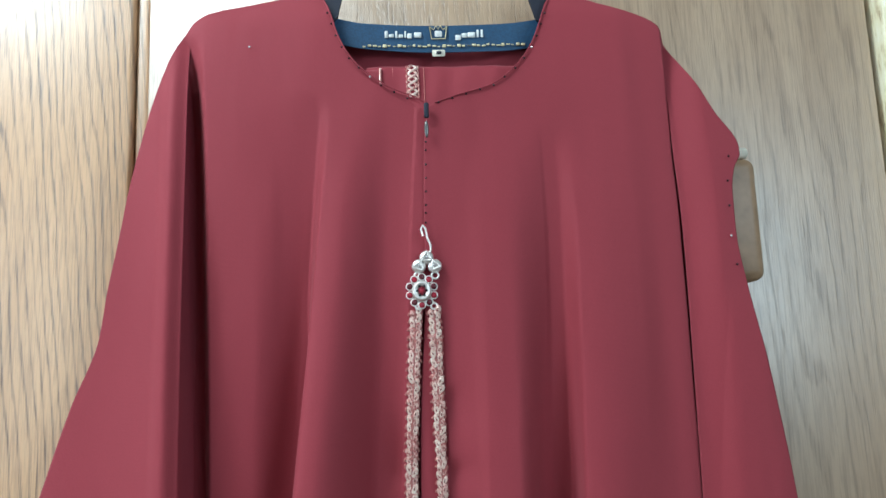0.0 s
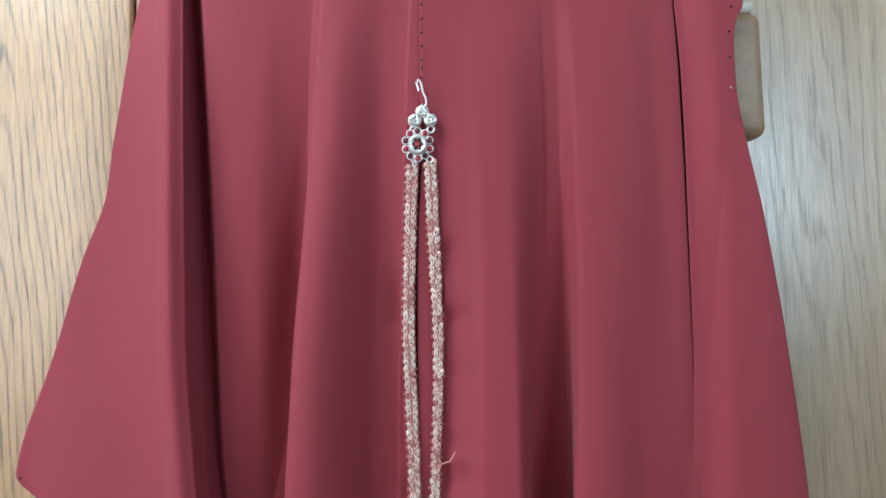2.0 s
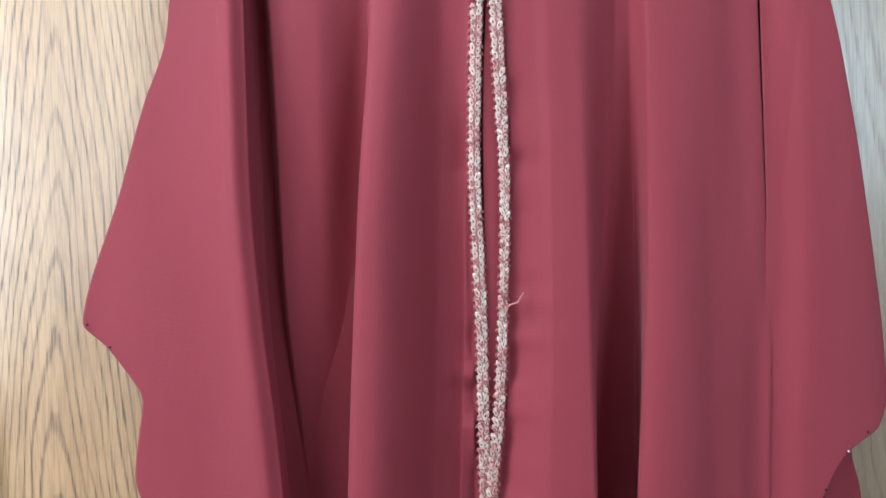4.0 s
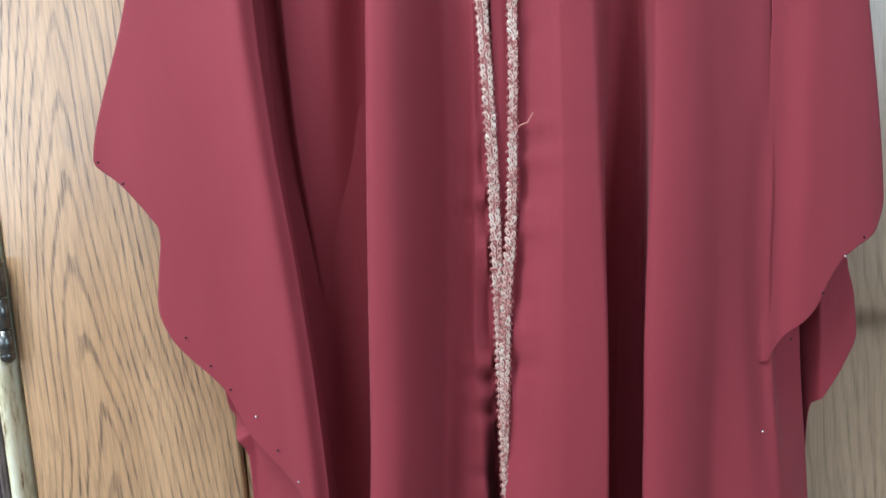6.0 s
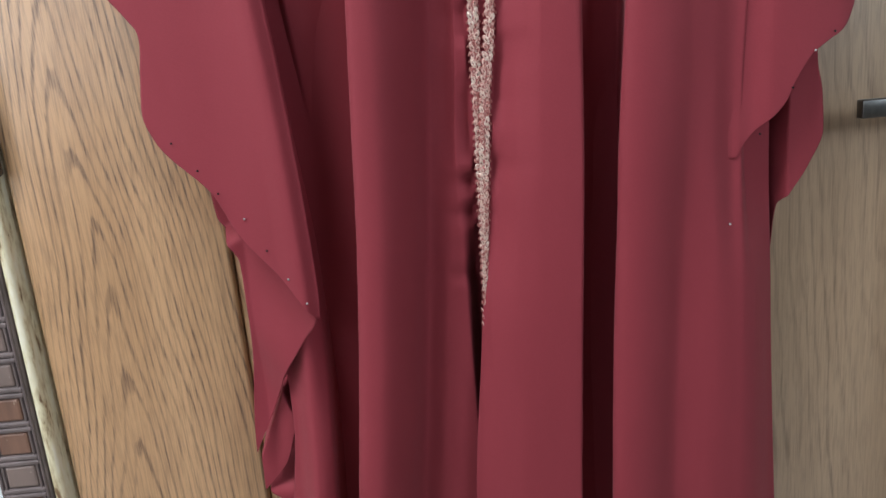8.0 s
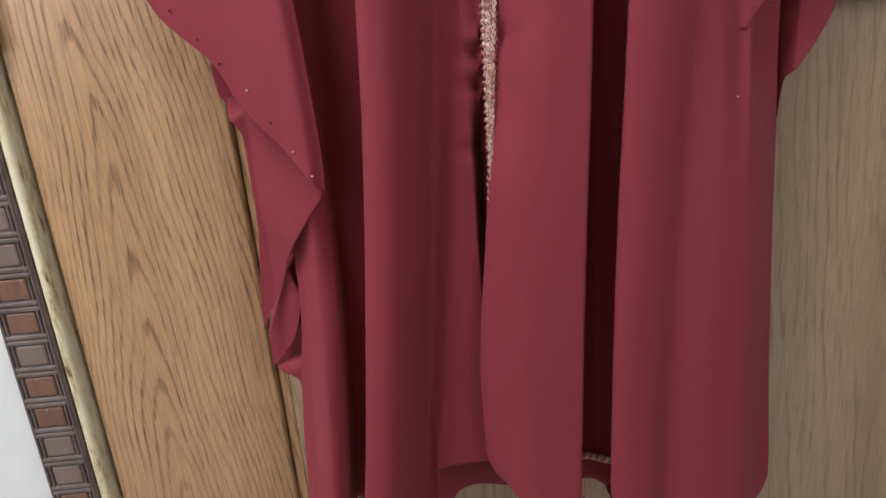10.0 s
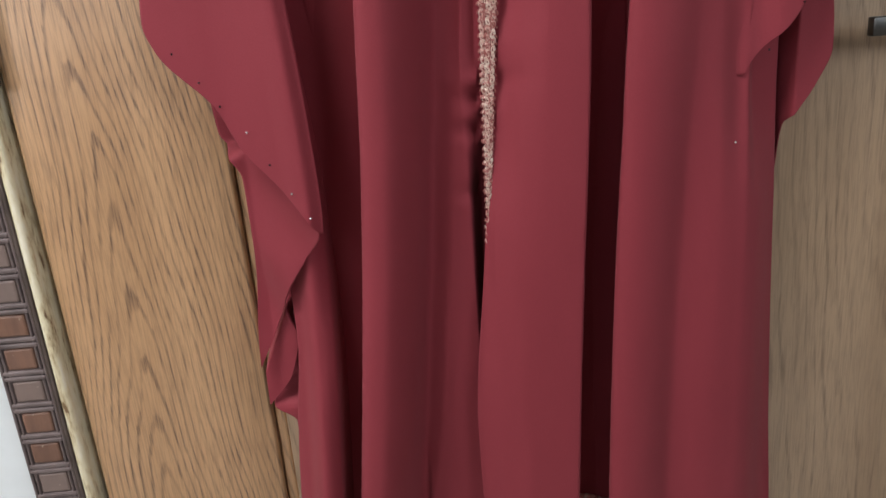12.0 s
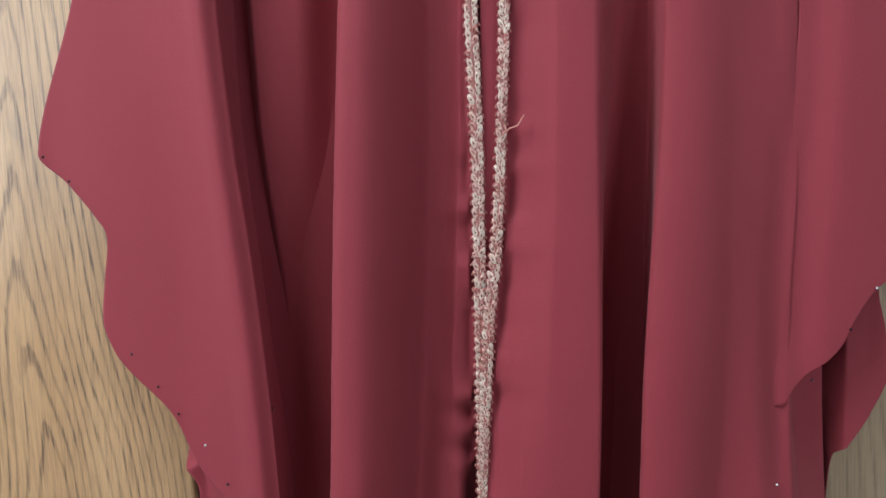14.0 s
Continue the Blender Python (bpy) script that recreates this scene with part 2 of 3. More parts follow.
def folds(nodes):
    """Depth of pleated cloth: nodes are (line, depth), each a function of z or a number, from left to right, joined by a smooth curve."""
    def at(x, z):
        xs = np.array([np.broadcast_to(f(z) if callable(f) else f, z.shape) for f, _ in nodes])
        ds = np.array([np.broadcast_to(g(z) if callable(g) else g, z.shape) for _, g in nodes])
        xs = np.maximum.accumulate(xs + 2e-4 * np.arange(len(nodes))[:, None, None], axis=0)
        h = np.maximum(np.diff(xs, axis=0), 1e-4)
        k = np.diff(ds, axis=0) / h
        m = np.zeros_like(ds)
        same = k[:-1] * k[1:] > 0
        w1, w2 = 2 * h[1:] + h[:-1], h[1:] + 2 * h[:-1]
        with np.errstate(divide="ignore", invalid="ignore"):
            m[1:-1] = np.where(same, (w1 + w2) / (w1 / k[:-1] + w2 / k[1:]), 0.0)
        out = np.where(x <= xs[0], ds[0], ds[-1])
        for i in range(len(nodes) - 1):
            t = (x - xs[i]) / h[i]
            y = ((1 + 2 * t) * (1 - t) ** 2 * ds[i] + t * (1 - t) ** 2 * h[i] * m[i]
                 + t * t * (3 - 2 * t) * ds[i + 1] + t * t * (t - 1) * h[i] * m[i + 1])
            out = np.where((x > xs[i]) & (x <= xs[i + 1]), y, out)
        return out
    return at


def sheet(name, left, right, z0, z1, depth, parent, nx=80, nz=220, hem=None, label="", seed=1, rough=1.0, material=None, extra=None, lean=None):
    """A hanging piece of cloth between two edge lines, with folds in depth (metres in front of the door)."""
    v, u = np.meshgrid(np.linspace(0, 1, nz), np.linspace(0, 1, nx), indexing="ij")
    z = z0 + (z1 - z0) * v
    x = left(z) + (right(z) - left(z)) * u
    d = depth(x, z)
    d = d + rough * (0.0016 * value_noise(x, z, 0.035, 0.16, seed) + 0.0006 * value_noise(x, z, 0.012, 0.05, seed + 5))
    if extra is not None:
        d = d + extra(x, z)
    if lean is not None:
        x = x + lean(x, z, d)
    if hem is not None:
        z = z + (hem(x) - z0) * np.clip((z0 + 0.18 - z) / 0.18, 0, 1)
    d = np.maximum(d, 0.006)
    verts = np.stack([x, -d, z], -1).reshape(-1, 3)
    i = np.arange(nz - 1)[:, None] * nx + np.arange(nx - 1)
    faces = np.stack([i, i + 1, i + nx + 1, i + nx], -1).reshape(-1, 4)
    me = bpy.data.meshes.new(name)
    me.from_pydata(verts.tolist(), [], faces.tolist())
    for p in me.polygons:
        p.use_smooth = True
    ob = link(name, me, material or BURGUNDY, parent, label)
    mod = ob.modifiers.new("cloth_thickness", "SOLIDIFY")
    mod.thickness, mod.offset = 0.0012, -1
    return ob


def thing(name, label, category, where=(0, 0, 0), group=""):
    ob = new(name)
    ob.location = where
    return tagged(ob, label, category, group)


# ---- the room: wall with the door, floor, ceiling, other walls ----
DOOR_L, DOOR_R, FRAME_W, TOP = -0.463, 0.620, 0.082, 2.12
WALL_Y = 0.012

bm = bmesh.new()
box(bm, -2.6, DOOR_L - FRAME_W + 0.01, WALL_Y, WALL_Y + 0.2, 0, 3.1)
box(bm, DOOR_R + FRAME_W - 0.01, 3.2, WALL_Y, WALL_Y + 0.2, 0, 3.1)
box(bm, DOOR_L - FRAME_W + 0.01, DOOR_R + FRAME_W - 0.01, WALL_Y, WALL_Y + 0.2, TOP + FRAME_W - 0.01, 3.1)
tagged(part("wall_north", bm, WALL_PAINT, None, "", False), "smooth white painted wall round the door", "wall", kind="structure")
# unseen walls close the room, in dark grey that limits bounced light
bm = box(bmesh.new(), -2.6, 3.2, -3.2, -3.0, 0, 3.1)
tagged(part("wall_south", bm, LOW_BOUNCE_WALL, None, "", False), "unseen wall of the room, darkened to cut bounced light", "wall", kind="structure")
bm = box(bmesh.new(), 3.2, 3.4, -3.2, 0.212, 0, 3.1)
tagged(part("wall_east", bm, LOW_BOUNCE_WALL, None, "", False), "unseen wall of the room, darkened to cut bounced light", "wall", kind="structure")
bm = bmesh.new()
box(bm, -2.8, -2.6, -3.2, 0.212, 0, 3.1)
tagged(part("wall_west", bm, LOW_BOUNCE_WALL, None, "", False), "unseen wall of the room, darkened to cut bounced light", "wall", kind="structure")
# floor and ceiling lie out of view, darkened for less bounce
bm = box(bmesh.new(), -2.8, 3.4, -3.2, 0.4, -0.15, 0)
tagged(part("floor", bm, LOW_BOUNCE_FLOOR, None, "", False), "unseen floor of the room, darkened to cut bounced light", "floor", kind="structure")
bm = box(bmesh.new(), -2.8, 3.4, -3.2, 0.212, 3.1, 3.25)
tagged(part("ceiling", bm, LOW_BOUNCE_WALL, None, "", False), "unseen ceiling of the room, darkened to cut bounced light", "ceiling", kind="structure")



def lamp_surround(name, place, w, h):
    """Four painted bars added round an unseen fill lamp on the far walls."""
    surround = tagged(new(name), "white bars added round an unseen fill lamp on the wall", "window", kind="structure")
    surround.matrix_world = place
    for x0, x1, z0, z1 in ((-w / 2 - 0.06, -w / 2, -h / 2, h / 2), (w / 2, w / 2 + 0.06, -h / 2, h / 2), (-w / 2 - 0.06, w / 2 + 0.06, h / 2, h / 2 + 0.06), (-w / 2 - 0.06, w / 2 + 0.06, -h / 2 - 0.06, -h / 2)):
        part("frame_bar", box(bmesh.new(), x0, x1, 0.0, 0.07, z0, z1, 0.006, 2), WALL_PAINT, surround)


# surrounds added for the three fill lamps; the walls have no openings
lamp_surround("lamp_surround_1", pose(-1.72, -3.0, 2.1), 1.7, 1.6)
lamp_surround("lamp_surround_2", pose(2.3, -3.0, 2.4), 1.7, 1.3)
lamp_surround("lamp_surround_3", pose(-2.6, -1.2, 1.7, 0, 0, -90), 1.2, 1.4)
# rim added round the overhead fill lamp, out of view
lamp = thing("overhead_fill_rim", "white rim added round the unseen overhead fill lamp", "ceiling lamp", (-1.2, -1.0, 3.1))
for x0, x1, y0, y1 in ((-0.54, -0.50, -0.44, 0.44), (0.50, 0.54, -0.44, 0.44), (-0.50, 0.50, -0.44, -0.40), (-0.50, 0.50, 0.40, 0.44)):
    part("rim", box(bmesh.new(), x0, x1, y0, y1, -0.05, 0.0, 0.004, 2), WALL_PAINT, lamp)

# door: a narrow and a wide leaf of oak veneer with a rounded meeting edge
SEAM = -0.228
door = tagged(new("door_1"), "closed oak-veneered double door with visible arched grain", "door", kind="structure")
bm = box(bmesh.new(), DOOR_L + 0.003, SEAM, 0.0, 0.042, 0.008, TOP - 0.004, 0.005, 3)
part("narrow_leaf", bm, OAK_LEFT, door)
bm = box(bmesh.new(), SEAM + 0.015, DOOR_R - 0.003, 0.003, 0.042, 0.008, TOP - 0.004, 0.002, 2)
part("wide_leaf", bm, OAK_RIGHT, door)
bm = box(bmesh.new(), SEAM + 0.0005, SEAM + 0.0145, 0.007, 0.042, 0.008, TOP - 0.004, 0.003, 3)
part("meeting_strip", bm, OAK_LEFT, door, "rounded oak strip in the seam")

# lever handle: flat square bar on a short neck
handle = new("door_handle")
handle.parent, handle.location = door, (0.566, 0, 0.984)
tagged(handle, "dark brushed metal lever handle")
bm = box(bmesh.new(), -0.089, 0.012, -0.046, -0.033, -0.0105, 0.0095, 0.0016, 2)
part("lever", bm, STEEL, handle)
bm = box(bmesh.new(), -0.008, 0.008, -0.034, 0.0, -0.008, 0.008, 0.002, 2)
part("neck", bm, STEEL, handle)
bm = box(bmesh.new(), -0.018, 0.018, -0.006, 0.0028, -0.018, 0.018, 0.002, 2)
part("rose", bm, STEEL, handle)

# wooden block screwed to the door, with a white cap strip on its top
block = thing("door_block", "rounded wooden block with white top on the oak door", "wooden block", (0.425, 0, 1.515))
bm = box(bmesh.new(), -0.045, 0.022, -0.036, 0.0028, 0.0, 0.134, 0.011, 4)
part("block_body", bm, OAK_BLOCK, block)
bm = box(bmesh.new(), -0.044, 0.017, -0.032, 0.0028, 0.1342, 0.147, 0.005, 3)
part("cap", bm, TAG_WHITE, block, "thin white cap strip")


# ---- carved frame on both sides and above ----
def carved_frame():
    fr = tagged(new("door_frame"), "dark carved wooden door frame with worn gilded inner bead", "door frame", kind="structure")
    pitch = 0.0435
    # one carved block, shared by all
    b = box(bmesh.new(), -0.0180, 0.0180, -0.0050, 0.004, -0.0142, 0.0142, 0.003, 2)
    cell = bpy.data.meshes.new("carved_block")
    b.to_mesh(cell)
    b.free()
    cell.materials.append(CARVED)
    b = bmesh.new()
    for k in (-0.0036, 0.0036):
        box(b, -0.0255, 0.0255, -0.0066, 0.004, k - 0.0033, k + 0.0033, 0.0022, 2)
    bar = bpy.data.meshes.new("carved_bar")
    b.to_mesh(bar)
    b.free()
    bar.materials.append(CARVED_DARK)
    for side, edge in ((-1, DOOR_L), (1, DOOR_R)):
        def span(a, c):
            return sorted((edge + side * a, edge + side * c))
        x0, x1 = span(0.0225, FRAME_W)
        bm = box(bmesh.new(), x0, x1, -0.0088, 0.16, 0, TOP + FRAME_W, 0.002, 2)
        part("jamb", bm, CARVED_DARK, fr)
        x0, x1 = span(0.0065, 0.0195)
        bm = box(bmesh.new(), x0, x1, -0.012, 0.15, 0, TOP, 0.0058, 4)
        part("gilded_bead", bm, GOLD_BEAD, fr, "worn gold-painted rounded bead")
        for a, c in ((0.0245, 0.0275), (0.0295, 0.0325), (0.0715, 0.0745), (0.0765, 0.0800)):
            x0, x1 = span(a, c)
            bm = box(bmesh.new(), x0, x1, -0.0125, -0.004, 0, TOP, 0.0013, 2)
            part("moulding_line", bm, CARVED_DARK, fr)
        cx = edge + side * 0.052
        for i in range(48):
            z = 0.0225 + i * pitch
            ob = new("carved_block", cell)
            ob.parent, ob.location = fr, (cx, -0.007, z)
            ob = new("carved_bar", bar)
            ob.parent, ob.location = fr, (cx, -0.0065, z + pitch / 2)
    bm = box(bmesh.new(), DOOR_L - 0.0225, DOOR_R + 0.0225, -0.012, 0.16, TOP + 0.001, TOP + FRAME_W, 0.006, 3)
    part("head", bm, CARVED, fr)
    return fr


carved_frame()

# hinge of the narrow leaf
hinge = new("hinge")
hinge.parent, hinge.location = door, (DOOR_L - 0.001, -0.006, 1.045)
tagged(hinge, "dark metal butt hinge")
for i in range(3):
    bm = bmesh.new()
    bmesh.ops.create_cone(bm, cap_ends=True, segments=14, radius1=0.007, radius2=0.007, depth=0.032,
                          matrix=Matrix.Translation((0, -0.004, -0.034 + i * 0.034)))
    part("knuckle", bm, STEEL, hinge)
for k in (-0.0465, 0.054):
    part("pin_end", ball(bmesh.new(), (0, -0.004, k), 0.0075), STEEL, hinge)

# ---- the garment ----
abaya = thing("abaya", "burgundy crepe abaya with gold braid hanging on the oak door", "abaya", (0, 0, 0))

CREASE_L = curve((0.38, -0.150), (0.47, -0.139), (0.75, -0.124), (0.88, -0.126), (1.055, -0.136), (1.24, -0.148), (1.33, -0.148), (1.58, -0.150), (1.70, -0.153), (1.765, -0.157))
PLEAT_1 = curve((0.38, -0.137), (0.47, -0.123), (0.82, -0.083), (1.09, -0.059), (1.345, -0.045), (1.58, -0.031), (1.72, -0.021), (1.86, -0.015))
ROUND_R = curve((0.38, 0.140), (0.44, 0.142), (0.72, 0.153), (1.03, 0.169), (1.285, 0.182), (1.56, 0.189), (1.7, 0.190))
PLEAT_2 = curve((0.38, 0.174), (0.435, 0.175), (0.72, 0.184), (1.05, 0.203), (1.284, 0.214), (1.557, 0.221), (1.7, 0.216))
CREASE_R = curve((0.35, 0.325), (0.948, 0.326), (1.02, 0.328), (1.15, 0.337), (1.302, 0.346), (1.571, 0.349), (1.655, 0.347), (1.758, 0.348), (1.84, 0.349))
DEEP_L = curve((0.38, 1.0), (1.0, 1.0), (1.3, 0.8), (1.55, 0.3), (1.72, 0.0))
DEEP_R = curve((0.38, 1.0), (0.95, 1.0), (1.28, 0.50), (1.55, 0.18), (1.68, 0.0))
TOPFALL = curve((1.6, 0.0), (1.72, 0.003), (1.80, 0.012), (1.845, 0.030))
BRAID_L = curve((0.845, 0.058), (0.93, 0.0605), (0.992, 0.062), (1.087, 0.064), (1.2, 0.066), (1.316, 0.065), (1.411, 0.069), (1.493, 0.074))
BRAID_R = curve((0.79, 0.052), (0.845, 0.057), (0.90, 0.0605), (0.98, 0.066), (1.048, 0.072), (1.087, 0.078), (1.209, 0.088), (1.33, 0.094), (1.41, 0.093), (1.493, 0.092))


def plus(f, k):
    return lambda z: f(z) + k


def widen(f, low, high):
    """A line beside f, at the offset low near the hem and high near the chest."""
    k = curve((0.9, low), (1.5, high))
    return lambda z: f(z) + k(z)


def mixd(top, low, f):
    return lambda z: top + (low - top) * f(z)


def lap(line, side, k, width, deep):
    """Lets the front of a pleat lean over the hollow beside it."""
    def at(x, z, d):
        return side * k * deep(z) * np.clip(d - 0.035, 0, 1) * np.exp(-(((x - line(z)) / width) ** 2))
    return at


def puckers(line, side, lo, hi, seed):
    """Small gathers beside the sewn-on braid."""
    def at(x, z):
        off = (x - line(z)) * side
        near = np.exp(-np.maximum(off, 0) / 0.017) * np.clip((off - 0.005) / 0.004, 0, 1) * np.clip((z - lo) / 0.04, 0, 1) * np.clip((hi - z) / 0.04, 0, 1)
        return 0.0095 * near * value_noise(x * 0.3, z, 0.05, 0.017, seed)
    return at


# back panel, seen inside the neck, in the folds and under the hem
back_hem = curve((-0.22, 0.40), (-0.10, 0.372), (-0.035, 0.360), (-0.022, 0.352), (-0.010, 0.370), (0.02, 0.379), (0.055, 0.376), (0.078, 0.360), (0.10, 0.358), (0.14, 0.368), (0.17, 0.372), (0.20, 0.356), (0.40, 0.37))
sheet("back_panel", curve((0.36, -0.195), (0.6, -0.18), (1.7, -0.15), (1.80, -0.02)), curve((0.36, 0.375), (1.7, 0.34), (1.80, 0.235)), 0.37, 1.812,
      folds([(-0.2, 0.012), (-0.1, 0.02), (0.0, 0.010), (0.06, 0.016), (0.13, 0.010), (0.2, 0.018), (0.3, 0.014), (0.4, 0.012)]), abaya, 90, 160, back_hem, seed=3)

# left front
left_edge = curve((0.38, -0.202), (0.484, -0.196), (0.577, -0.187), (0.70, -0.172), (0.80, -0.172), (1.0, -0.18), (1.6, -0.165), (1.754, -0.170), (1.806, -0.154), (1.819, -0.137), (1.833, -0.081), (1.848, -0.02))
left_in = curve((0.38, 0.062), (0.80, 0.064), (0.845, 0.066), (0.992, 0.069), (1.2, 0.072), (1.316, 0.071), (1.411, 0.075), (1.493, 0.082), (1.56, 0.096), (1.70, 0.0955),
                (1.706, 0.092), (1.728, 0.049), (1.756, 0.017), (1.781, 0.003), (1.822, -0.010), (1.842, -0.019))
left_profile = folds([
    (-0.215, 0.040),
    (plus(CREASE_L, -0.045), curve((0.4, 0.066), (0.9, 0.050), (1.3, 0.05), (1.7, 0.052))),
    (plus(CREASE_L, -0.020), curve((0.4, 0.098), (0.6, 0.090), (0.72, 0.074), (0.85, 0.066), (1.0, 0.05), (1.7, 0.05))),
    (plus(CREASE_L, -0.004), curve((0.4, 0.085), (0.6, 0.080), (0.75, 0.058), (0.9, 0.028), (1.0, 0.018), (1.35, 0.014), (1.5, 0.016), (1.72, 0.022), (1.79, 0.05))),
    (plus(CREASE_L, 0.003), curve((0.4, 0.016), (0.7, 0.012), (0.85, 0.010), (1.0, 0.010), (1.3, 0.012), (1.5, 0.018), (1.72, 0.030), (1.79, 0.052))),
    (plus(CREASE_L, 0.018), curve((0.4, 0.009), (0.7, 0.009), (0.85, 0.010), (1.0, 0.019), (1.3, 0.037), (1.55, 0.050), (1.72, 0.056))),
    (lambda z: 0.45 * CREASE_L(z) + 0.55 * PLEAT_1(z), curve((0.4, 0.007), (0.7, 0.007), (0.85, 0.008), (1.0, 0.014), (1.25, 0.032), (1.5, 0.052), (1.7, 0.058))),
    (plus(PLEAT_1, -0.004), mixd(0.060, 0.007, DEEP_L)),
    (widen(PLEAT_1, 0.021, 0.000), mixd(0.060, 0.007, DEEP_L)),
    (widen(PLEAT_1, 0.029, 0.014), mixd(0.060, 0.098, DEEP_L)),
    (widen(PLEAT_1, 0.044, 0.034), mixd(0.060, 0.108, DEEP_L)),
    (plus(PLEAT_1, 0.078), mixd(0.060, 0.046, DEEP_L)),
    (plus(PLEAT_1, 0.100), mixd(0.060, 0.056, DEEP_L)),
    (0.034, curve((0.4, 0.056), (0.9, 0.058), (1.1, 0.060), (1.7, 0.064))), (0.049, curve((0.4, 0.026), (0.82, 0.028), (0.92, 0.052), (1.1, 0.060), (1.7, 0.064))), (0.10, curve((0.4, 0.02), (0.85, 0.03), (1.0, 0.060), (1.7, 0.064)))])
left_hem = curve((-0.21, 0.40), (-0.15, 0.382), (-0.06, 0.372), (-0.040, 0.374), (-0.033, 0.44), (0.02, 0.445), (0.07, 0.445))
pl = puckers(BRAID_L, -1, 0.80, 1.40, 11)
sheet("left_front", left_edge, left_in, 0.385, 1.848, lambda x, z: left_profile(x, z) - TOPFALL(z), abaya, 200, 300, left_hem, seed=7, extra=pl, rough=0.5, lean=lap(plus(PLEAT_1, 0.028), -1, 0.46, 0.026, DEEP_L))

# right front, lapping over the left below the braid
right_in = curve((0.36, 0.110), (0.385, 0.085), (0.40, 0.060), (0.43, 0.036), (0.465, 0.028), (0.57, 0.028), (0.63, 0.032), (0.754, 0.046), (0.845, 0.055), (0.90, 0.058), (0.98, 0.060),
                 (1.048, 0.0625), (1.087, 0.0655), (1.209, 0.0710), (1.33, 0.0740), (1.41, 0.0770), (1.49, 0.083), (1.70, 0.0905), (1.713, 0.119), (1.726, 0.161), (1.748, 0.188), (1.772, 0.205), (1.82, 0.224), (1.842, 0.234))
right_edge = curve((0.35, 0.392), (0.386, 0.395), (0.57, 0.386), (0.838, 0.377), (1.0, 0.376), (1.3, 0.375), (1.65, 0.372), (1.707, 0.370), (1.78, 0.352), (1.79, 0.349), (1.80, 0.339), (1.810, 0.320), (1.825, 0.278), (1.848, 0.235))
right_profile = folds([
    (lambda z: np.minimum(right_in(z), BRAID_R(z) - 0.003), curve((0.4, 0.076), (0.9, 0.070), (1.0, 0.0665), (1.7, 0.0662))),
    (plus(BRAID_R, 0.008), curve((0.4, 0.091), (0.8, 0.081), (0.92, 0.068), (1.05, 0.0662), (1.6, 0.0662))),
    (plus(BRAID_R, 0.034), curve((0.4, 0.099), (0.9, 0.091), (1.3, 0.074), (1.65, 0.066))),
    (plus(ROUND_R, -0.045), mixd(0.065, 0.0985, DEEP_R)),
    (widen(ROUND_R, -0.014, -0.022), mixd(0.065, 0.101, DEEP_R)),
    (widen(ROUND_R, -0.004, 0.016), mixd(0.065, 0.034, DEEP_R)),
    (plus(PLEAT_2, -0.010), mixd(0.065, 0.018, DEEP_R)),
    (widen(PLEAT_2, 0.020, 0.002), mixd(0.065, 0.014, DEEP_R)),
    (widen(PLEAT_2, 0.028, 0.020), mixd(0.065, 0.098, DEEP_R)),
    (widen(PLEAT_2, 0.042, 0.040), mixd(0.065, 0.108, DEEP_R)),
    (plus(PLEAT_2, 0.074), mixd(0.065, 0.090, DEEP_R)),
    (plus(CREASE_R, -0.030), curve((0.4, 0.094), (0.8, 0.092), (1.1, 0.078), (1.4, 0.067), (1.7, 0.062))),
    (plus(CREASE_R, -0.004), curve((0.4, 0.092), (0.8, 0.088), (0.95, 0.076), (1.1, 0.070), (1.5, 0.062), (1.7, 0.060))),
    (plus(CREASE_R, 0.002), curve((0.4, 0.091), (0.8, 0.087), (0.93, 0.078), (1.0, 0.074), (1.2, 0.066), (1.33, 0.046), (1.5, 0.024), (1.72, 0.022), (1.78, 0.05))),
    (plus(CREASE_R, 0.016), curve((0.4, 0.086), (0.8, 0.080), (0.95, 0.056), (1.3, 0.048), (1.7, 0.04))),
    (0.392, curve((0.4, 0.050), (0.95, 0.042), (1.7, 0.040)))])
right_hem = curve((0.03, 0.405), (0.07, 0.400), (0.10, 0.386), (0.14, 0.384), (0.165, 0.40), (0.185, 0.372), (0.195, 0.342), (0.30, 0.345), (0.325, 0.352), (0.335, 0.368), (0.342, 0.360), (0.365, 0.344), (0.383, 0.350), (0.391, 0.362), (0.396, 0.378))
pr = puckers(BRAID_R, 1, 0.88, 1.50, 19)
sheet("right_front", right_in, right_edge, 0.385, 1.848, lambda x, z: right_profile(x, z) - TOPFALL(z), abaya, 210, 300, right_hem, seed=13, extra=pr, rough=0.28,
      lean=lambda x, z, d: lap(plus(PLEAT_2, 0.027), -1, 0.46, 0.024, DEEP_R)(x, z, d) + lap(ROUND_R, 1, 0.22, 0.022, DEEP_R)(x, z, d))

# strip under the opening, between the two braids
sheet("underlap", curve((0.8, 0.04), (1.56, 0.05)), curve((0.8, 0.075), (1.1, 0.095), (1.56, 0.12)), 0.93, 1.56, lambda x, z: 0.046 + 0 * x, abaya, 12, 60, seed=23)

# left sleeve
sl_out = curve((0.822, -0.1245), (0.868, -0.157), (0.913, -0.196), (0.957, -0.217), (1.017, -0.270), (1.045, -0.2795), (1.085, -0.2745), (1.118, -0.2695), (1.127, -0.2705), (1.136, -0.2765), (1.172, -0.306), (1.198, -0.332), (1.206, -0.331),
               (1.328, -0.286), (1.412, -0.258), (1.476, -0.233), (1.520, -0.227), (1.577, -0.217), (1.623, -0.210), (1.699, -0.194), (1.754, -0.179), (1.806, -0.157))
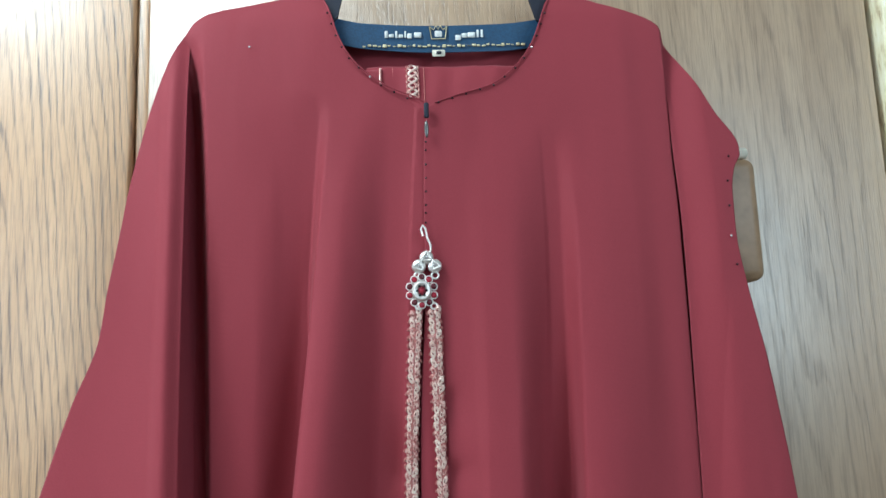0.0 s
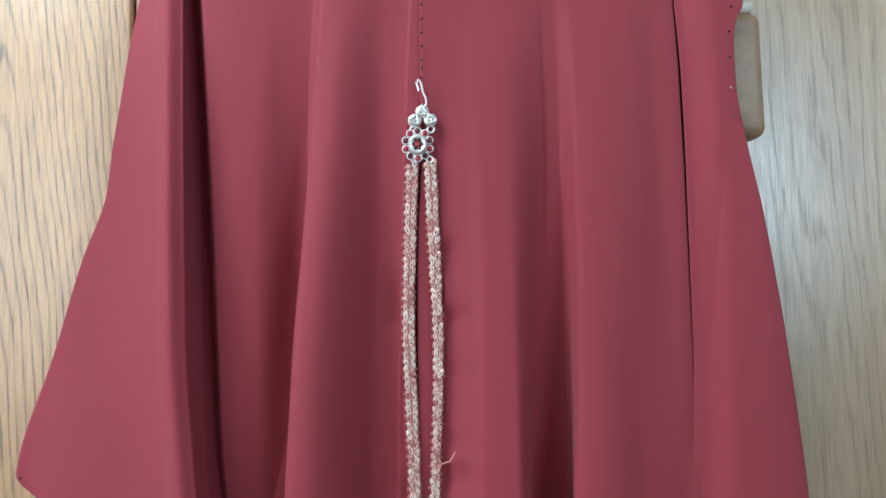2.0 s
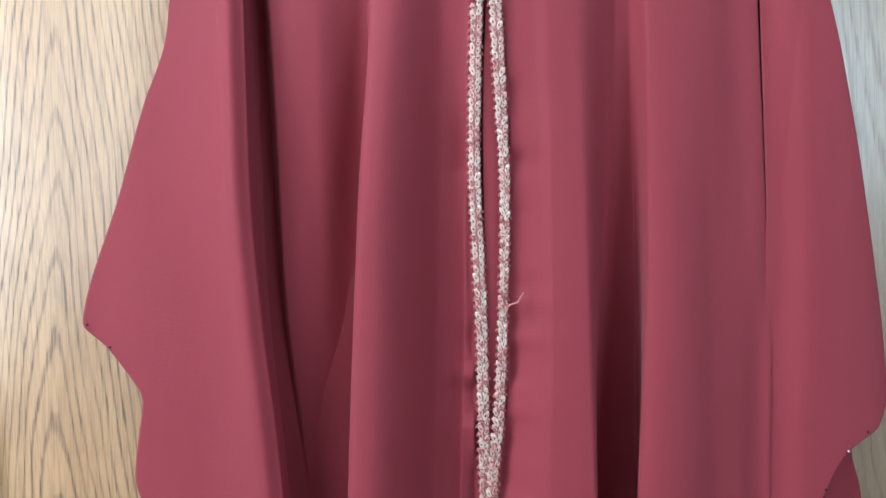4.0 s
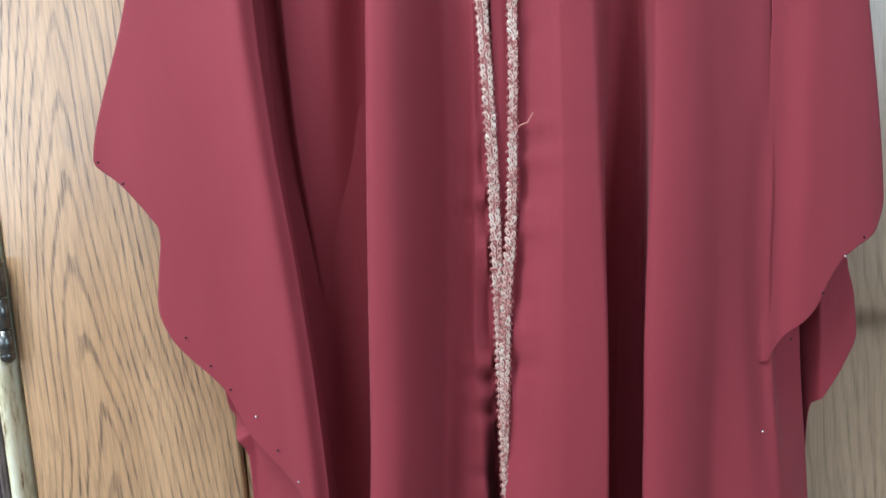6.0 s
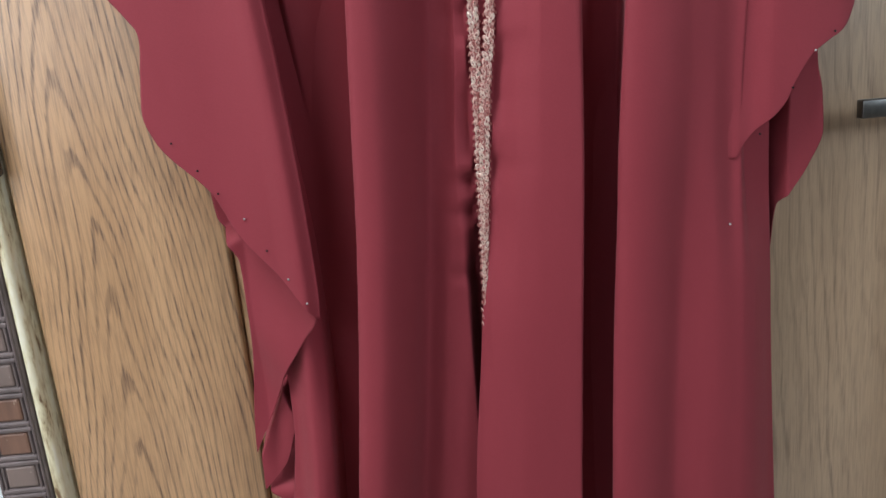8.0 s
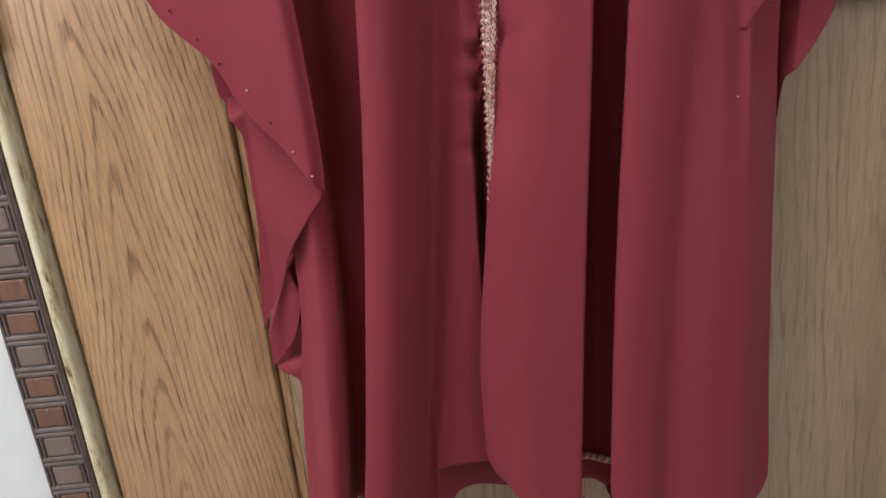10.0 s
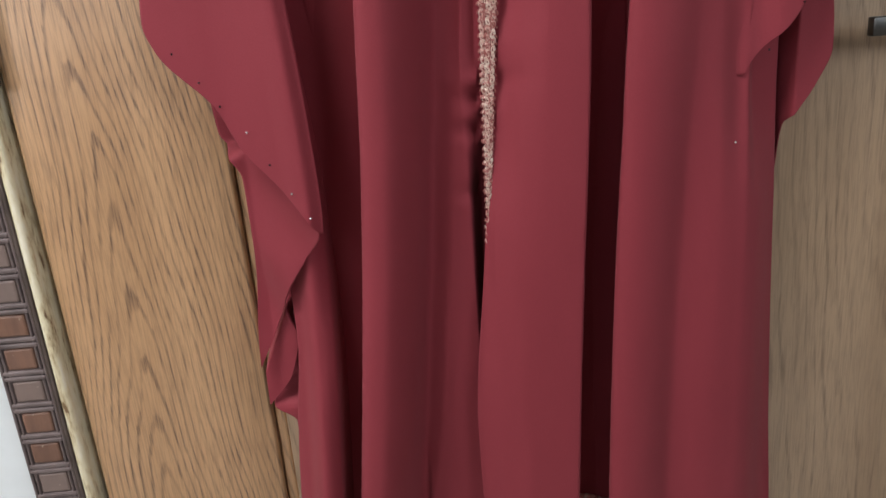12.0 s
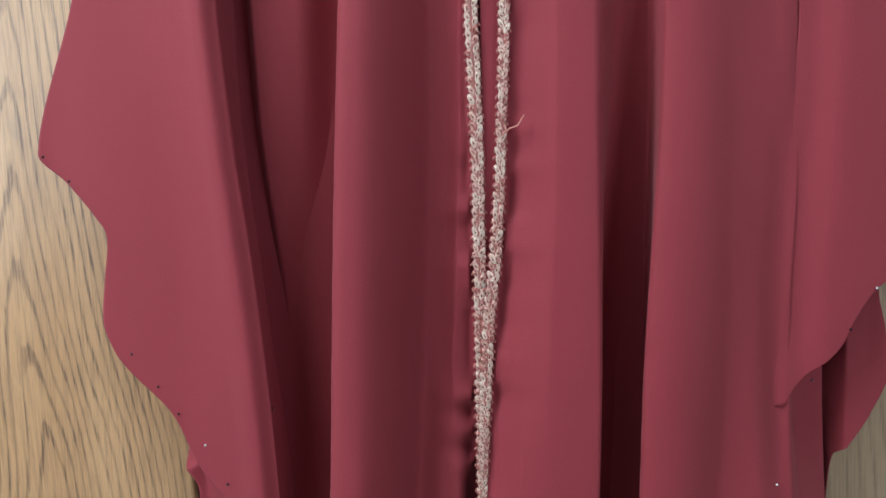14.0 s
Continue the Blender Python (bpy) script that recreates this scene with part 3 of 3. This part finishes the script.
sl_in = curve((0.822, -0.1215), (0.85, -0.120), (0.942, -0.123), (1.078, -0.132), (1.20, -0.143), (1.33, -0.150), (1.58, -0.151), (1.70, -0.153), (1.765, -0.1555), (1.801, -0.1565))


sl_folds = folds([(-0.335, 0.046), (-0.27, 0.058), (widen(sl_in, -0.075, -0.058), 0.067), (widen(sl_in, -0.040, -0.030), 0.077), (plus(sl_in, -0.014), 0.088), (sl_in, 0.080)])
sl_scale = curve((0.82, 1.12), (0.95, 1.05), (1.05, 1.0), (1.5, 0.9), (1.70, 0.7), (1.80, 0.42))


def sl_depth(x, z):
    return np.maximum(sl_folds(x, z) * sl_scale(z), 0.02)


sheet("left_sleeve", sl_out, sl_in, 0.822, 1.806, sl_depth, abaya, 70, 260, seed=29, rough=0.45)

def smooth(t):
    t = np.clip(t, 0, 1)
    return t * t * (3 - 2 * t)


# cascading tiers of the left side, under the sleeve
sheet("side_tier", curve((0.655, -0.2195), (0.712, -0.215), (0.819, -0.205), (0.880, -0.207), (0.902, -0.219), (0.925, -0.235), (0.957, -0.238)),
      curve((0.655, -0.219), (0.696, -0.198), (0.734, -0.180), (0.75, -0.173), (0.79, -0.146), (0.822, -0.126), (0.957, -0.13)), 0.655, 0.957,
      lambda x, z: 0.050 + 0.50 * np.clip(x + 0.20, 0, 1) + 0.004 * np.sin(z * 40 + x * 60) - 0.046 * smooth((z - 0.902 - 0.5 * (x + 0.21)) / 0.024), abaya, 40, 90, seed=31)
sheet("side_tier", curve((0.600, -0.219), (0.655, -0.217), (0.70, -0.205), (0.76, -0.2)), curve((0.600, -0.2185), (0.64, -0.186), (0.702, -0.168), (0.76, -0.160)), 0.600, 0.76,
      lambda x, z: 0.042 + 0.18 * np.clip(x + 0.20, 0, 1) - 0.04 * smooth((z - 0.722 + 2.33 * (x + 0.184)) / 0.016) - 0.030 * smooth((z - 0.656 - 2.2 * (x + 0.212)) / 0.014), abaya, 36, 80, seed=37)
sheet("side_tier", curve((0.46, -0.199), (0.484, -0.197), (0.577, -0.189), (0.6, -0.214), (0.65, -0.20)), curve((0.46, -0.18), (0.577, -0.172), (0.65, -0.165)), 0.46, 0.65,
      lambda x, z: 0.044 + 0.1 * np.clip(x + 0.20, 0, 1) - 0.040 * smooth((z - 0.592) / 0.045), abaya, 24, 60, seed=41)

# right sleeve and the piece of its back half below
sr_out = curve((0.948, 0.325), (0.962, 0.334), (0.977, 0.348), (0.989, 0.364), (1.002, 0.376), (1.025, 0.388), (1.049, 0.405), (1.061, 0.422), (1.068, 0.434), (1.080, 0.443), (1.105, 0.450), (1.144, 0.449), (1.297, 0.436), (1.431, 0.419), (1.512, 0.405),
               (1.56, 0.3995), (1.603, 0.400), (1.628, 0.4045), (1.644, 0.4125), (1.650, 0.4125), (1.69, 0.3925), (1.723, 0.378), (1.770, 0.358), (1.789, 0.351), (1.80, 0.343))


sr_folds = folds([(plus(CREASE_R, 0.004), 0.066), (plus(CREASE_R, 0.034), 0.078), (plus(CREASE_R, 0.065), 0.078), (0.43, 0.076), (0.46, 0.068)])


sr_left = curve((0.94, -0.004), (0.98, -0.015), (1.16, -0.015), (1.28, 0.0), (1.8, 0.0))


def sr_depth(x, z):
    own = sr_folds(x, z) * curve((0.94, 1.06), (1.1, 1.0), (1.6, 0.95), (1.72, 0.8), (1.796, 0.45))(z)
    body = right_profile(np.minimum(x, CREASE_R(z) - 0.004), z) - TOPFALL(z)
    rise = np.clip((x - CREASE_R(z) + 0.015) / 0.018, 0, 1)
    body = body - 0.0015 + 0.0040 * rise * np.clip((1.02 - z) / 0.05, 0, 1)
    t = np.clip((x - CREASE_R(z)) / 0.042, 0, 1)
    t = np.maximum(t * t * (3 - 2 * t), np.clip((z - 1.2) / 0.3, 0, 1))
    return body + (own - body) * t


sheet("right_sleeve", lambda z: CREASE_R(z) + sr_left(z), sr_out, 0.948, 1.80, sr_depth, abaya, 60, 240, seed=43, rough=0.5)
sheet("right_sleeve_back", curve((0.837, 0.380), (1.08, 0.380)), curve((0.837, 0.384), (0.888, 0.387), (0.903, 0.397), (0.929, 0.414), (0.968, 0.430), (1.007, 0.428), (1.039, 0.422), (1.08, 0.420)), 0.837, 1.08,
      lambda x, z: 0.022 + 0.032 * np.clip((x - 0.379) / 0.014, 0, 1), abaya, 40, 60, seed=47)

# ---- trims of the garment ----


def on(x, z):
    """Depth of the garment's front at a place, by its uppermost layer there."""
    xx, zz = np.array([[x]]), np.array([[z]])
    if x < sl_in(zz)[0, 0] and sl_out(zz)[0, 0] <= x and z > 0.82:
        return float(sl_depth(xx, zz)[0, 0])
    if x > CREASE_R(zz)[0, 0] and z > 0.948:
        return float(sr_depth(xx, zz)[0, 0])
    prof = left_profile if x < right_in(zz)[0, 0] else right_profile
    return float((prof(xx, zz) - TOPFALL(zz))[0, 0])


def stitches(name, centres, turns, size, material, parent, label=""):
    """A row of overlapping yarn stitches: small grains, each turned in the plane of the cloth."""
    b = ball(bmesh.new(), (0, 0, 0), 1.0, (1, 1, 1), 8, 6)
    gv = np.array([tuple(v.co) for v in b.verts])
    b.verts.index_update()
    gf = [tuple(v.index for v in f.verts) for f in b.faces]
    b.free()
    verts, faces = [], []
    for c, a, (sx, sy, sz) in zip(centres, turns, size):
        p = gv * (sx, sy, sz)
        ca, sa = math.cos(a), math.sin(a)
        q = np.stack([c[0] + p[:, 0] * ca - p[:, 2] * sa, c[1] + p[:, 1], c[2] + p[:, 0] * sa + p[:, 2] * ca], -1)
        k = len(verts)
        verts += q.tolist()
        faces += [tuple(k + i for i in f) for f in gf]
    me = bpy.data.meshes.new(name)
    me.from_pydata(verts, [], faces)
    for f in me.polygons:
        f.use_smooth = True
    return link(name, me, material, parent, label)


turn = np.linspace(0, 4.6 * math.pi, 22)
coil = np.linspace(0.85, 0.22, 22)
stitch_mesh = bpy.data.meshes.new("stitch")
v, f = tube(np.stack([coil * np.cos(turn), -0.9 * (0.80 - coil), coil * np.sin(turn)], -1), 0.155, 4)
stitch_mesh.from_pydata(v, [], f)
for p in stitch_mesh.polygons:
    p.use_smooth = True
stitch_mesh.materials.append(BRAID)


def plait(name, line, z0, z1, width, depth, parent, label):
    """A knitted cord sewn along a line: a core, two rows of stitches and an edge of fine loops."""
    rng = random.Random(len(name))
    step = 0.0076
    n = int((z1 - z0) / step)
    z = np.linspace(z1 - 0.003, z0 + 0.003, n)
    w, c, dep = width(z), line(z), depth(z)
    root = tube_part(name, np.stack([c, -(dep + 0.0012), z], -1), np.maximum(w * 0.34, 0.0006), EDGE_YARN, parent, label, 7)
    for side in (-1, 1):
        cen = [(c[i] + side * w[i] * 0.27 + rng.uniform(-0.0004, 0.0004), -(dep[i] + 0.0034 + rng.uniform(-0.0005, 0.0006)), z[i] + side * 0.0021 + rng.uniform(-0.0006, 0.0006)) for i in range(n)]
        siz = [(w[i] * 0.33, w[i] * 0.28, 0.0062) for i in range(n)]
        tur = [-side * (0.30 + rng.uniform(-0.22, 0.22)) for i in range(n)]
        for a, t, (sx, sy, sz) in zip(cen, tur, siz):
            ob = new("stitch", stitch_mesh)
            ob.parent = root
            ob.matrix_basis = Matrix.Translation(a) @ Matrix.Rotation(-t, 4, "Y") @ Matrix.Diagonal((sx, sy, sz, 1))
        cen = [(c[i] + side * w[i] * 0.58 + rng.uniform(-0.0006, 0.0006), -(dep[i] + 0.002), z[i] + rng.uniform(-0.001, 0.001)) for i in range(n)]
        siz = [(0.0014, 0.0013, 0.0026) for i in range(n)]
        tur = [side * (0.5 + rng.uniform(-0.5, 0.5)) for i in range(n)]
        tagged(stitches("edge_loop_trim", cen, tur, siz, EDGE_YARN, root), kind="stuff")
    return root


plait("left_braid", BRAID_L, 0.845, 1.493, curve((0.845, 0.0070), (0.95, 0.0084), (1.2, 0.0094), (1.5, 0.0100)), lambda z: 0.066 + 0 * z, abaya, "gold and rose plaited braid trim")
plait("right_braid", BRAID_R, 0.79, 1.493, curve((0.79, 0.002), (0.86, 0.0055), (0.95, 0.0088), (1.05, 0.0098), (1.13, 0.0082), (1.22, 0.0072), (1.32, 0.0076), (1.40, 0.0094), (1.5, 0.0100)), lambda z: 0.069 + 0 * z, abaya, "gold and rose plaited braid trim")


def hem_braid(points, depth, name="hem_braid"):
    p = np.array(points, float)
    t = np.linspace(0, 1, 90)
    x = np.interp(t, np.linspace(0, 1, len(p)), p[:, 0])
    z = np.interp(t, np.linspace(0, 1, len(p)), p[:, 1])
    root = None
    for k in range(2):
        ph = t * 34 + k * math.pi
        ob = tube_part(name if root is None else "strand", np.stack([x, -(depth + 0.002 * np.cos(ph)), z + 0.0028 * np.sin(ph)], -1), 0.0024, BRAID, abaya if root is None else root,
                       "gold braid along the hem" if root is None else "", 6)
        root = root or ob


# rolled edge of the neckline
for side in (0, 1):
    zz = np.linspace(1.7065, 1.842, 60)
    xx = (left_in if side == 0 else right_in)(zz)
    tube_part("neck_edge", np.stack([xx, -(0.0645 + 0.0022 * (np.mean(xx) > 0.1) - TOPFALL(zz)), zz], -1), 0.0008, BURGUNDY, abaya)

hem_braid([(0.148, 0.418), (0.165, 0.417), (0.18, 0.411), (0.198, 0.404)], 0.026)
hem_braid([(0.066, 0.399), (0.075, 0.391), (0.10, 0.382), (0.13, 0.384), (0.150, 0.392)], 0.080)

# zip puller
bm = box(bmesh.new(), 0.0885, 0.0935, -0.073, -0.068, 1.688, 1.704, 0.0015, 2)
part("zip_slider", bm, NAVY_DARK, abaya, "dark zip slider")
bm = ball(bmesh.new(), (0.0905, -0.0715, 1.676), 0.0023, (1, 0.7, 4.0), 12, 10)
part("zip_puller", bm, STEEL, abaya, "slim metal zip puller")

# brooch at the head of the braids
brooch = tube_part("brooch", [(0.0835, -0.071, 1.566), (0.0815, -0.0725, 1.573), (0.0835, -0.0735, 1.5765), (0.086, -0.0735, 1.573), (0.0875, -0.073, 1.564), (0.0905, -0.073, 1.557), (0.0905, -0.0725, 1.551), (0.0865, -0.072, 1.548)],
                  0.0011, SILVER, abaya, "silver filigree brooch with red stones")


def ring_part(name, c, r, thick, material, squash=1.0):
    a = np.linspace(0, 2 * math.pi, 20, endpoint=False)
    return tube_part(name, np.stack([c[0] + r * np.cos(a), np.full(20, c[1]), c[2] + r * squash * np.sin(a)], -1), thick, material, brooch, "", 6, True)


def stone(name, c, r, material, squash=(1, 0.6, 1)):
    return part(name, ball(bmesh.new(), c, r, squash), material, brooch)


for px, pz, tilt in ((0.0862, 1.5445, 0), (0.0785, 1.5360, 100), (0.0940, 1.5360, -100)):
    pts = []
    for k in range(3):
        a = radians(90 + tilt + k * 120)
        pts.append((px + 0.0056 * math.cos(a), -0.0735, pz + 0.0060 * math.sin(a)))
    fine = [tuple(np.array(pts[i]) * (1 - s) + np.array(pts[(i + 1) % 3]) * s) for i in range(3) for s in (0, 0.33, 0.66)]
    tube_part("filigree", fine, 0.0016, SILVER, brooch, "", 6, True)
    bm = bmesh.new()
    bmesh.ops.create_cone(bm, cap_ends=True, segments=18, radius1=0.0072, radius2=0.0060, depth=0.003, matrix=Matrix.Translation((px, -0.0715, pz)) @ pose(0, 0, 0, 90))
    part("stud_plate", bm, SILVER, brooch)
    # black beads stand in for the shade in the plate's small holes
    for k in range(3):
        a = radians(30 + tilt + k * 120)
        stone("pit", (px + 0.0030 * math.cos(a), -0.0735, pz + 0.0030 * math.sin(a)), 0.0011, BLACK_BEAD)
    stone("stud", (px, -0.0738, pz), 0.0017, CLEAR_BEAD)
for sx in (-1, 1):
    ring_part("loop", (0.0855 + sx * 0.0085, -0.072, 1.5265), 0.0034, 0.0011, SILVER)
    ring_part("loop", (0.0845 + sx * 0.0075, -0.072, 1.4965), 0.0030, 0.0010, SILVER)
ring_part("flower_ring", (0.0805, -0.0735, 1.5115), 0.0068, 0.0030, SILVER, 1.1)
for k in range(6):
    stone("ray", (0.0805 + 0.0045 * math.cos(k * math.pi / 3), -0.0765, 1.5115 + 0.005 * math.sin(k * math.pi / 3)), 0.0013, BLACK_BEAD)
ring_part("flower_inner", (0.0805, -0.0755, 1.5115), 0.0072, 0.0016, SILVER, 1.1)
stone("centre_stone", (0.0805, -0.075, 1.5115), 0.0028, RED_STONE)
for k in range(10):
    a = k * math.pi / 5 + 0.3
    c = (0.0805 + 0.0123 * math.cos(a), -0.0725, 1.5115 + 0.0138 * math.sin(a))
    stone("red_stone" if k % 2 else "dark_stone", c, 0.0031, RED_STONE if k % 2 else GARNET)
    ring_part("setting", c, 0.0034, 0.0007, SILVER)

# beads, one mesh for all of a kind
bead_mesh = {}
for key, r, mat in (("dark", 0.0012, BLACK_BEAD), ("clear", 0.0013, CLEAR_BEAD)):
    b = ball(bmesh.new(), (0, 0, 0), r, (1, 1, 1), 8, 6)
    me = bpy.data.meshes.new("bead")
    b.to_mesh(me)
    b.free()
    for p in me.polygons:
        p.use_smooth = True
    me.materials.append(mat)
    bead_mesh[key] = me


def bead(x, z, kind="dark", d=None):
    ob = new("bead", bead_mesh[kind])
    ob.parent = abaya
    ob.location = (x, -((on(x, z) if d is None else d) + 0.0022), z)


neck = np.array([(-0.010, 1.822), (0.003, 1.781), (0.017, 1.756), (0.049, 1.728), (0.092, 1.705), (0.119, 1.713), (0.161, 1.726), (0.188, 1.748), (0.205, 1.772), (0.224, 1.820)])
run = np.r_[0, np.cumsum(np.linalg.norm(np.diff(neck, axis=0), axis=1))]
for i, s in enumerate(np.arange(0.006, run[-1], 0.0152)):
    x, z = np.interp(s, run, neck[:, 0]), np.interp(s, run, neck[:, 1])
    if abs(x - 0.092) > 0.009:
        bead(x + (-0.002 if x < 0.092 else 0.002), z - 0.002, "clear" if i in (6, 19) else "dark", (0.062 if x < 0.092 else 0.0665) - float(TOPFALL(z)))
for i, z in enumerate((1.664, 1.655, 1.640, 1.626, 1.612, 1.598, 1.590, 1.580)):
    bead(0.0895 - 0.0004 * i, z)
for x, z in ((-0.326, 1.196), (-0.302, 1.173), (-0.276, 1.135), (-0.253, 1.015), (-0.230, 0.985), (-0.212, 0.960)):
    bead(x, z)
for x, z, k in ((-0.188, 0.932, "clear"), (-0.168, 0.898, "dark"), (-0.148, 0.868, "clear"), (-0.131, 0.842, "clear"), (0.317, 0.881, "clear"), (0.405, 1.051, "clear"), (0.350, 0.972, "dark"), (0.382, 1.016, "dark"),
                (0.399, 1.640, "dark"), (0.395, 1.614, "dark"), (0.394, 1.588, "dark"), (0.393, 1.557, "clear"), (0.396, 1.528, "dark"), (-0.091, 1.775, "clear"), (0.425, 1.068, "dark")):
    bead(x, z, k)

# loose thread end
tube_part("loose_thread", [(0.088, -0.076, 1.196), (0.094, -0.079, 1.201), (0.101, -0.080, 1.203), (0.107, -0.079, 1.212)], 0.0008, THREAD_RED, abaya)

# neck label with woven marks, size tag, dark facing
def ribbon(name, xs, top, low, depth, material, parent, label=""):
    x = np.linspace(*xs, 40)
    verts = [(a, -depth, float(low(a))) for a in x] + [(a, -depth - 0.0005, float(top(a))) for a in x]
    verts += [(a, -depth + 0.0012, b) for a, _, b in verts]
    n = 40
    f = []
    for i in range(n - 1):
        f += [(i, i + 1, n + i + 1, n + i), (2 * n + i + 1, 2 * n + i, 3 * n + i, 3 * n + i + 1), (n + i, n + i + 1, 3 * n + i + 1, 3 * n + i), (i + 1, i, 2 * n + i, 2 * n + i + 1)]
    me = bpy.data.meshes.new(name)
    me.from_pydata(verts, [], f)
    return link(name, me, material, parent, label)


label_top = curve((-0.012, 1.8185), (0.03, 1.810), (0.105, 1.8065), (0.18, 1.808), (0.228, 1.814))
label_low = curve((-0.012, 1.790), (0.03, 1.781), (0.105, 1.776), (0.18, 1.777), (0.228, 1.783))
neck_label = ribbon("neck_label", (-0.010, 0.228), label_top, label_low, 0.029, NAVY, abaya, "navy woven neck label with pale marks")
for pts in (((-0.020, 1.850), (-0.006, 1.808), (0.000, 1.815), (0.008, 1.850)), ((0.237, 1.850), (0.2245, 1.804), (0.216, 1.809), (0.204, 1.850))):
    bm = bmesh.new()
    front = [bm.verts.new((x, -0.037, z)) for x, z in pts]
    rear = [bm.verts.new((x, -0.033, z)) for x, z in pts]
    bm.faces.new(front)
    bm.faces.new(list(reversed(rear)))
    for k in range(4):
        bm.faces.new((front[k], rear[k], rear[(k + 1) % 4], front[(k + 1) % 4]))
    bmesh.ops.recalc_face_normals(bm, faces=bm.faces)
    part("neck_facing", bm, NAVY_DARK, abaya, "dark navy neck facing", False)


def marks(spec, z0, material, name):
    for x0, x1, lo, hi in spec:
        bm = box(bmesh.new(), x0, x1, -0.0312, -0.0298, z0 + lo, z0 + hi, 0.0005, 1)
        part(name, bm, material, neck_label)


marks(((0.050, 0.0535, 0.000, 0.008), (0.0545, 0.060, 0.0005, 0.0045), (0.0615, 0.064, 0.000, 0.008), (0.065, 0.070, 0.000, 0.004), (0.0715, 0.0735, 0.000, 0.008), (0.0745, 0.0795, -0.001, 0.005), (0.082, 0.090, 0.000, 0.006)), 1.7925, LETTER_WHITE, "word_mark")
marks(((0.127, 0.133, -0.003, 0.003), (0.134, 0.140, 0.000, 0.005), (0.1405, 0.149, 0.000, 0.006), (0.1505, 0.153, 0.000, 0.009), (0.155, 0.1575, 0.000, 0.009)), 1.792, LETTER_WHITE, "word_mark")
marks([(0.026 + i * 0.0054, 0.0292 + (i * 7 % 5) * 0.0004 + i * 0.0054, (i * 3 % 4) * 0.0004 + 0.0011 * abs(i - 16) / 16, 0.0020 + (i * 5 % 3) * 0.0008 + 0.0011 * abs(i - 16) / 16) for i in range(33)], 1.7808, LETTER_GOLD, "line_mark")
for pts in (((0.099, 1.805), (0.101, 1.791), (0.116, 1.791), (0.118, 1.805)), ((0.099, 1.805), (0.1035, 1.8015), (0.1062, 1.806), (0.1085, 1.802), (0.111, 1.806), (0.1138, 1.8015), (0.118, 1.805))):
    tube_part("crown_mark", [(x, -0.0306, z) for x, z in pts], 0.0007, LETTER_GOLD, neck_label)
bm = box(bmesh.new(), 0.1045, 0.1125, -0.0312, -0.0298, 1.7935, 1.8, 0.0008, 1)
part("emblem_mark", bm, LETTER_WHITE, neck_label)
bm = box(bmesh.new(), 0.101, 0.115, -0.033, -0.0318, 1.770, 1.7775, 0.0008, 1)
size_tag = part("size_tag", bm, TAG_WHITE, abaya, "small cream size tag")
bm = box(bmesh.new(), 0.1055, 0.111, -0.0338, -0.0331, 1.7722, 1.7755)
part("tag_mark", bm, NAVY_DARK, size_tag)

# folded scarf tucked inside the neck
scarf = thing("folded_scarf", "folded burgundy scarf with gold stripe inside the neckline", "scarf", (0, 0, 0))


def scarf_depth(z):
    """The folded scarf bulges outwards below its soft top edge."""
    return 0.0365 + 0.0165 * np.clip((1.757 - z) / 0.058, 0, 1) ** 0.62


def scarf_wave(x, z):
    return 0.0011 * np.sin(x * 75 + 12 * z) + 0.0007 * np.sin(x * 210 - 30 * z)


sheet("fold", curve((1.64, 0.02), (1.755, 0.030)), curve((1.64, 0.2), (1.755, 0.195)), 1.64, 1.757,
      lambda x, z: scarf_depth(z) + scarf_wave(x, z), scarf, 90, 60, seed=53)
sheet("fold", curve((1.66, 0.02), (1.752, 0.028)), curve((1.66, 0.045), (1.752, 0.047)), 1.66, 1.752, lambda x, z: 0.003 + scarf_depth(z) + scarf_wave(x, z), scarf, 24, 30, seed=59)
for k in (0.0575, 0.0905):
    tube_part("stitch_line", [(k, -(scarf_depth(z) + scarf_wave(k, z) + 0.0003), z) for z in np.linspace(1.712, 1.755, 16)], 0.0003, THREAD_RED, scarf, "", 5)
for k in range(2):
    z = np.linspace(1.69, 1.757, 60)
    ph = (z - 1.69) * 420 + k * math.pi
    tube_part("gold_stripe", np.stack([0.0785 + 0.0042 * np.sin(ph), -(scarf_depth(z) + 0.0016 + 0.001 * np.cos(ph)), z], -1), 0.0015, BRAID, scarf, "gold braid stripe", 6)
for k in (0.0725, 0.0845):
    tube_part("stripe_border", [(k + 0.0005 * math.sin(z * 900), -(scarf_depth(z) + 0.0016), z) for z in np.linspace(1.69, 1.757, 30)], 0.0008, BRAID, scarf, "", 5)
tube_part("gold_piping", [(0.0445 + 0.15 * (1.752 - z) * (1.752 - z), -(scarf_depth(z) + 0.0042), z) for z in np.linspace(1.71, 1.752, 10)], 0.0013, BRAID, scarf)
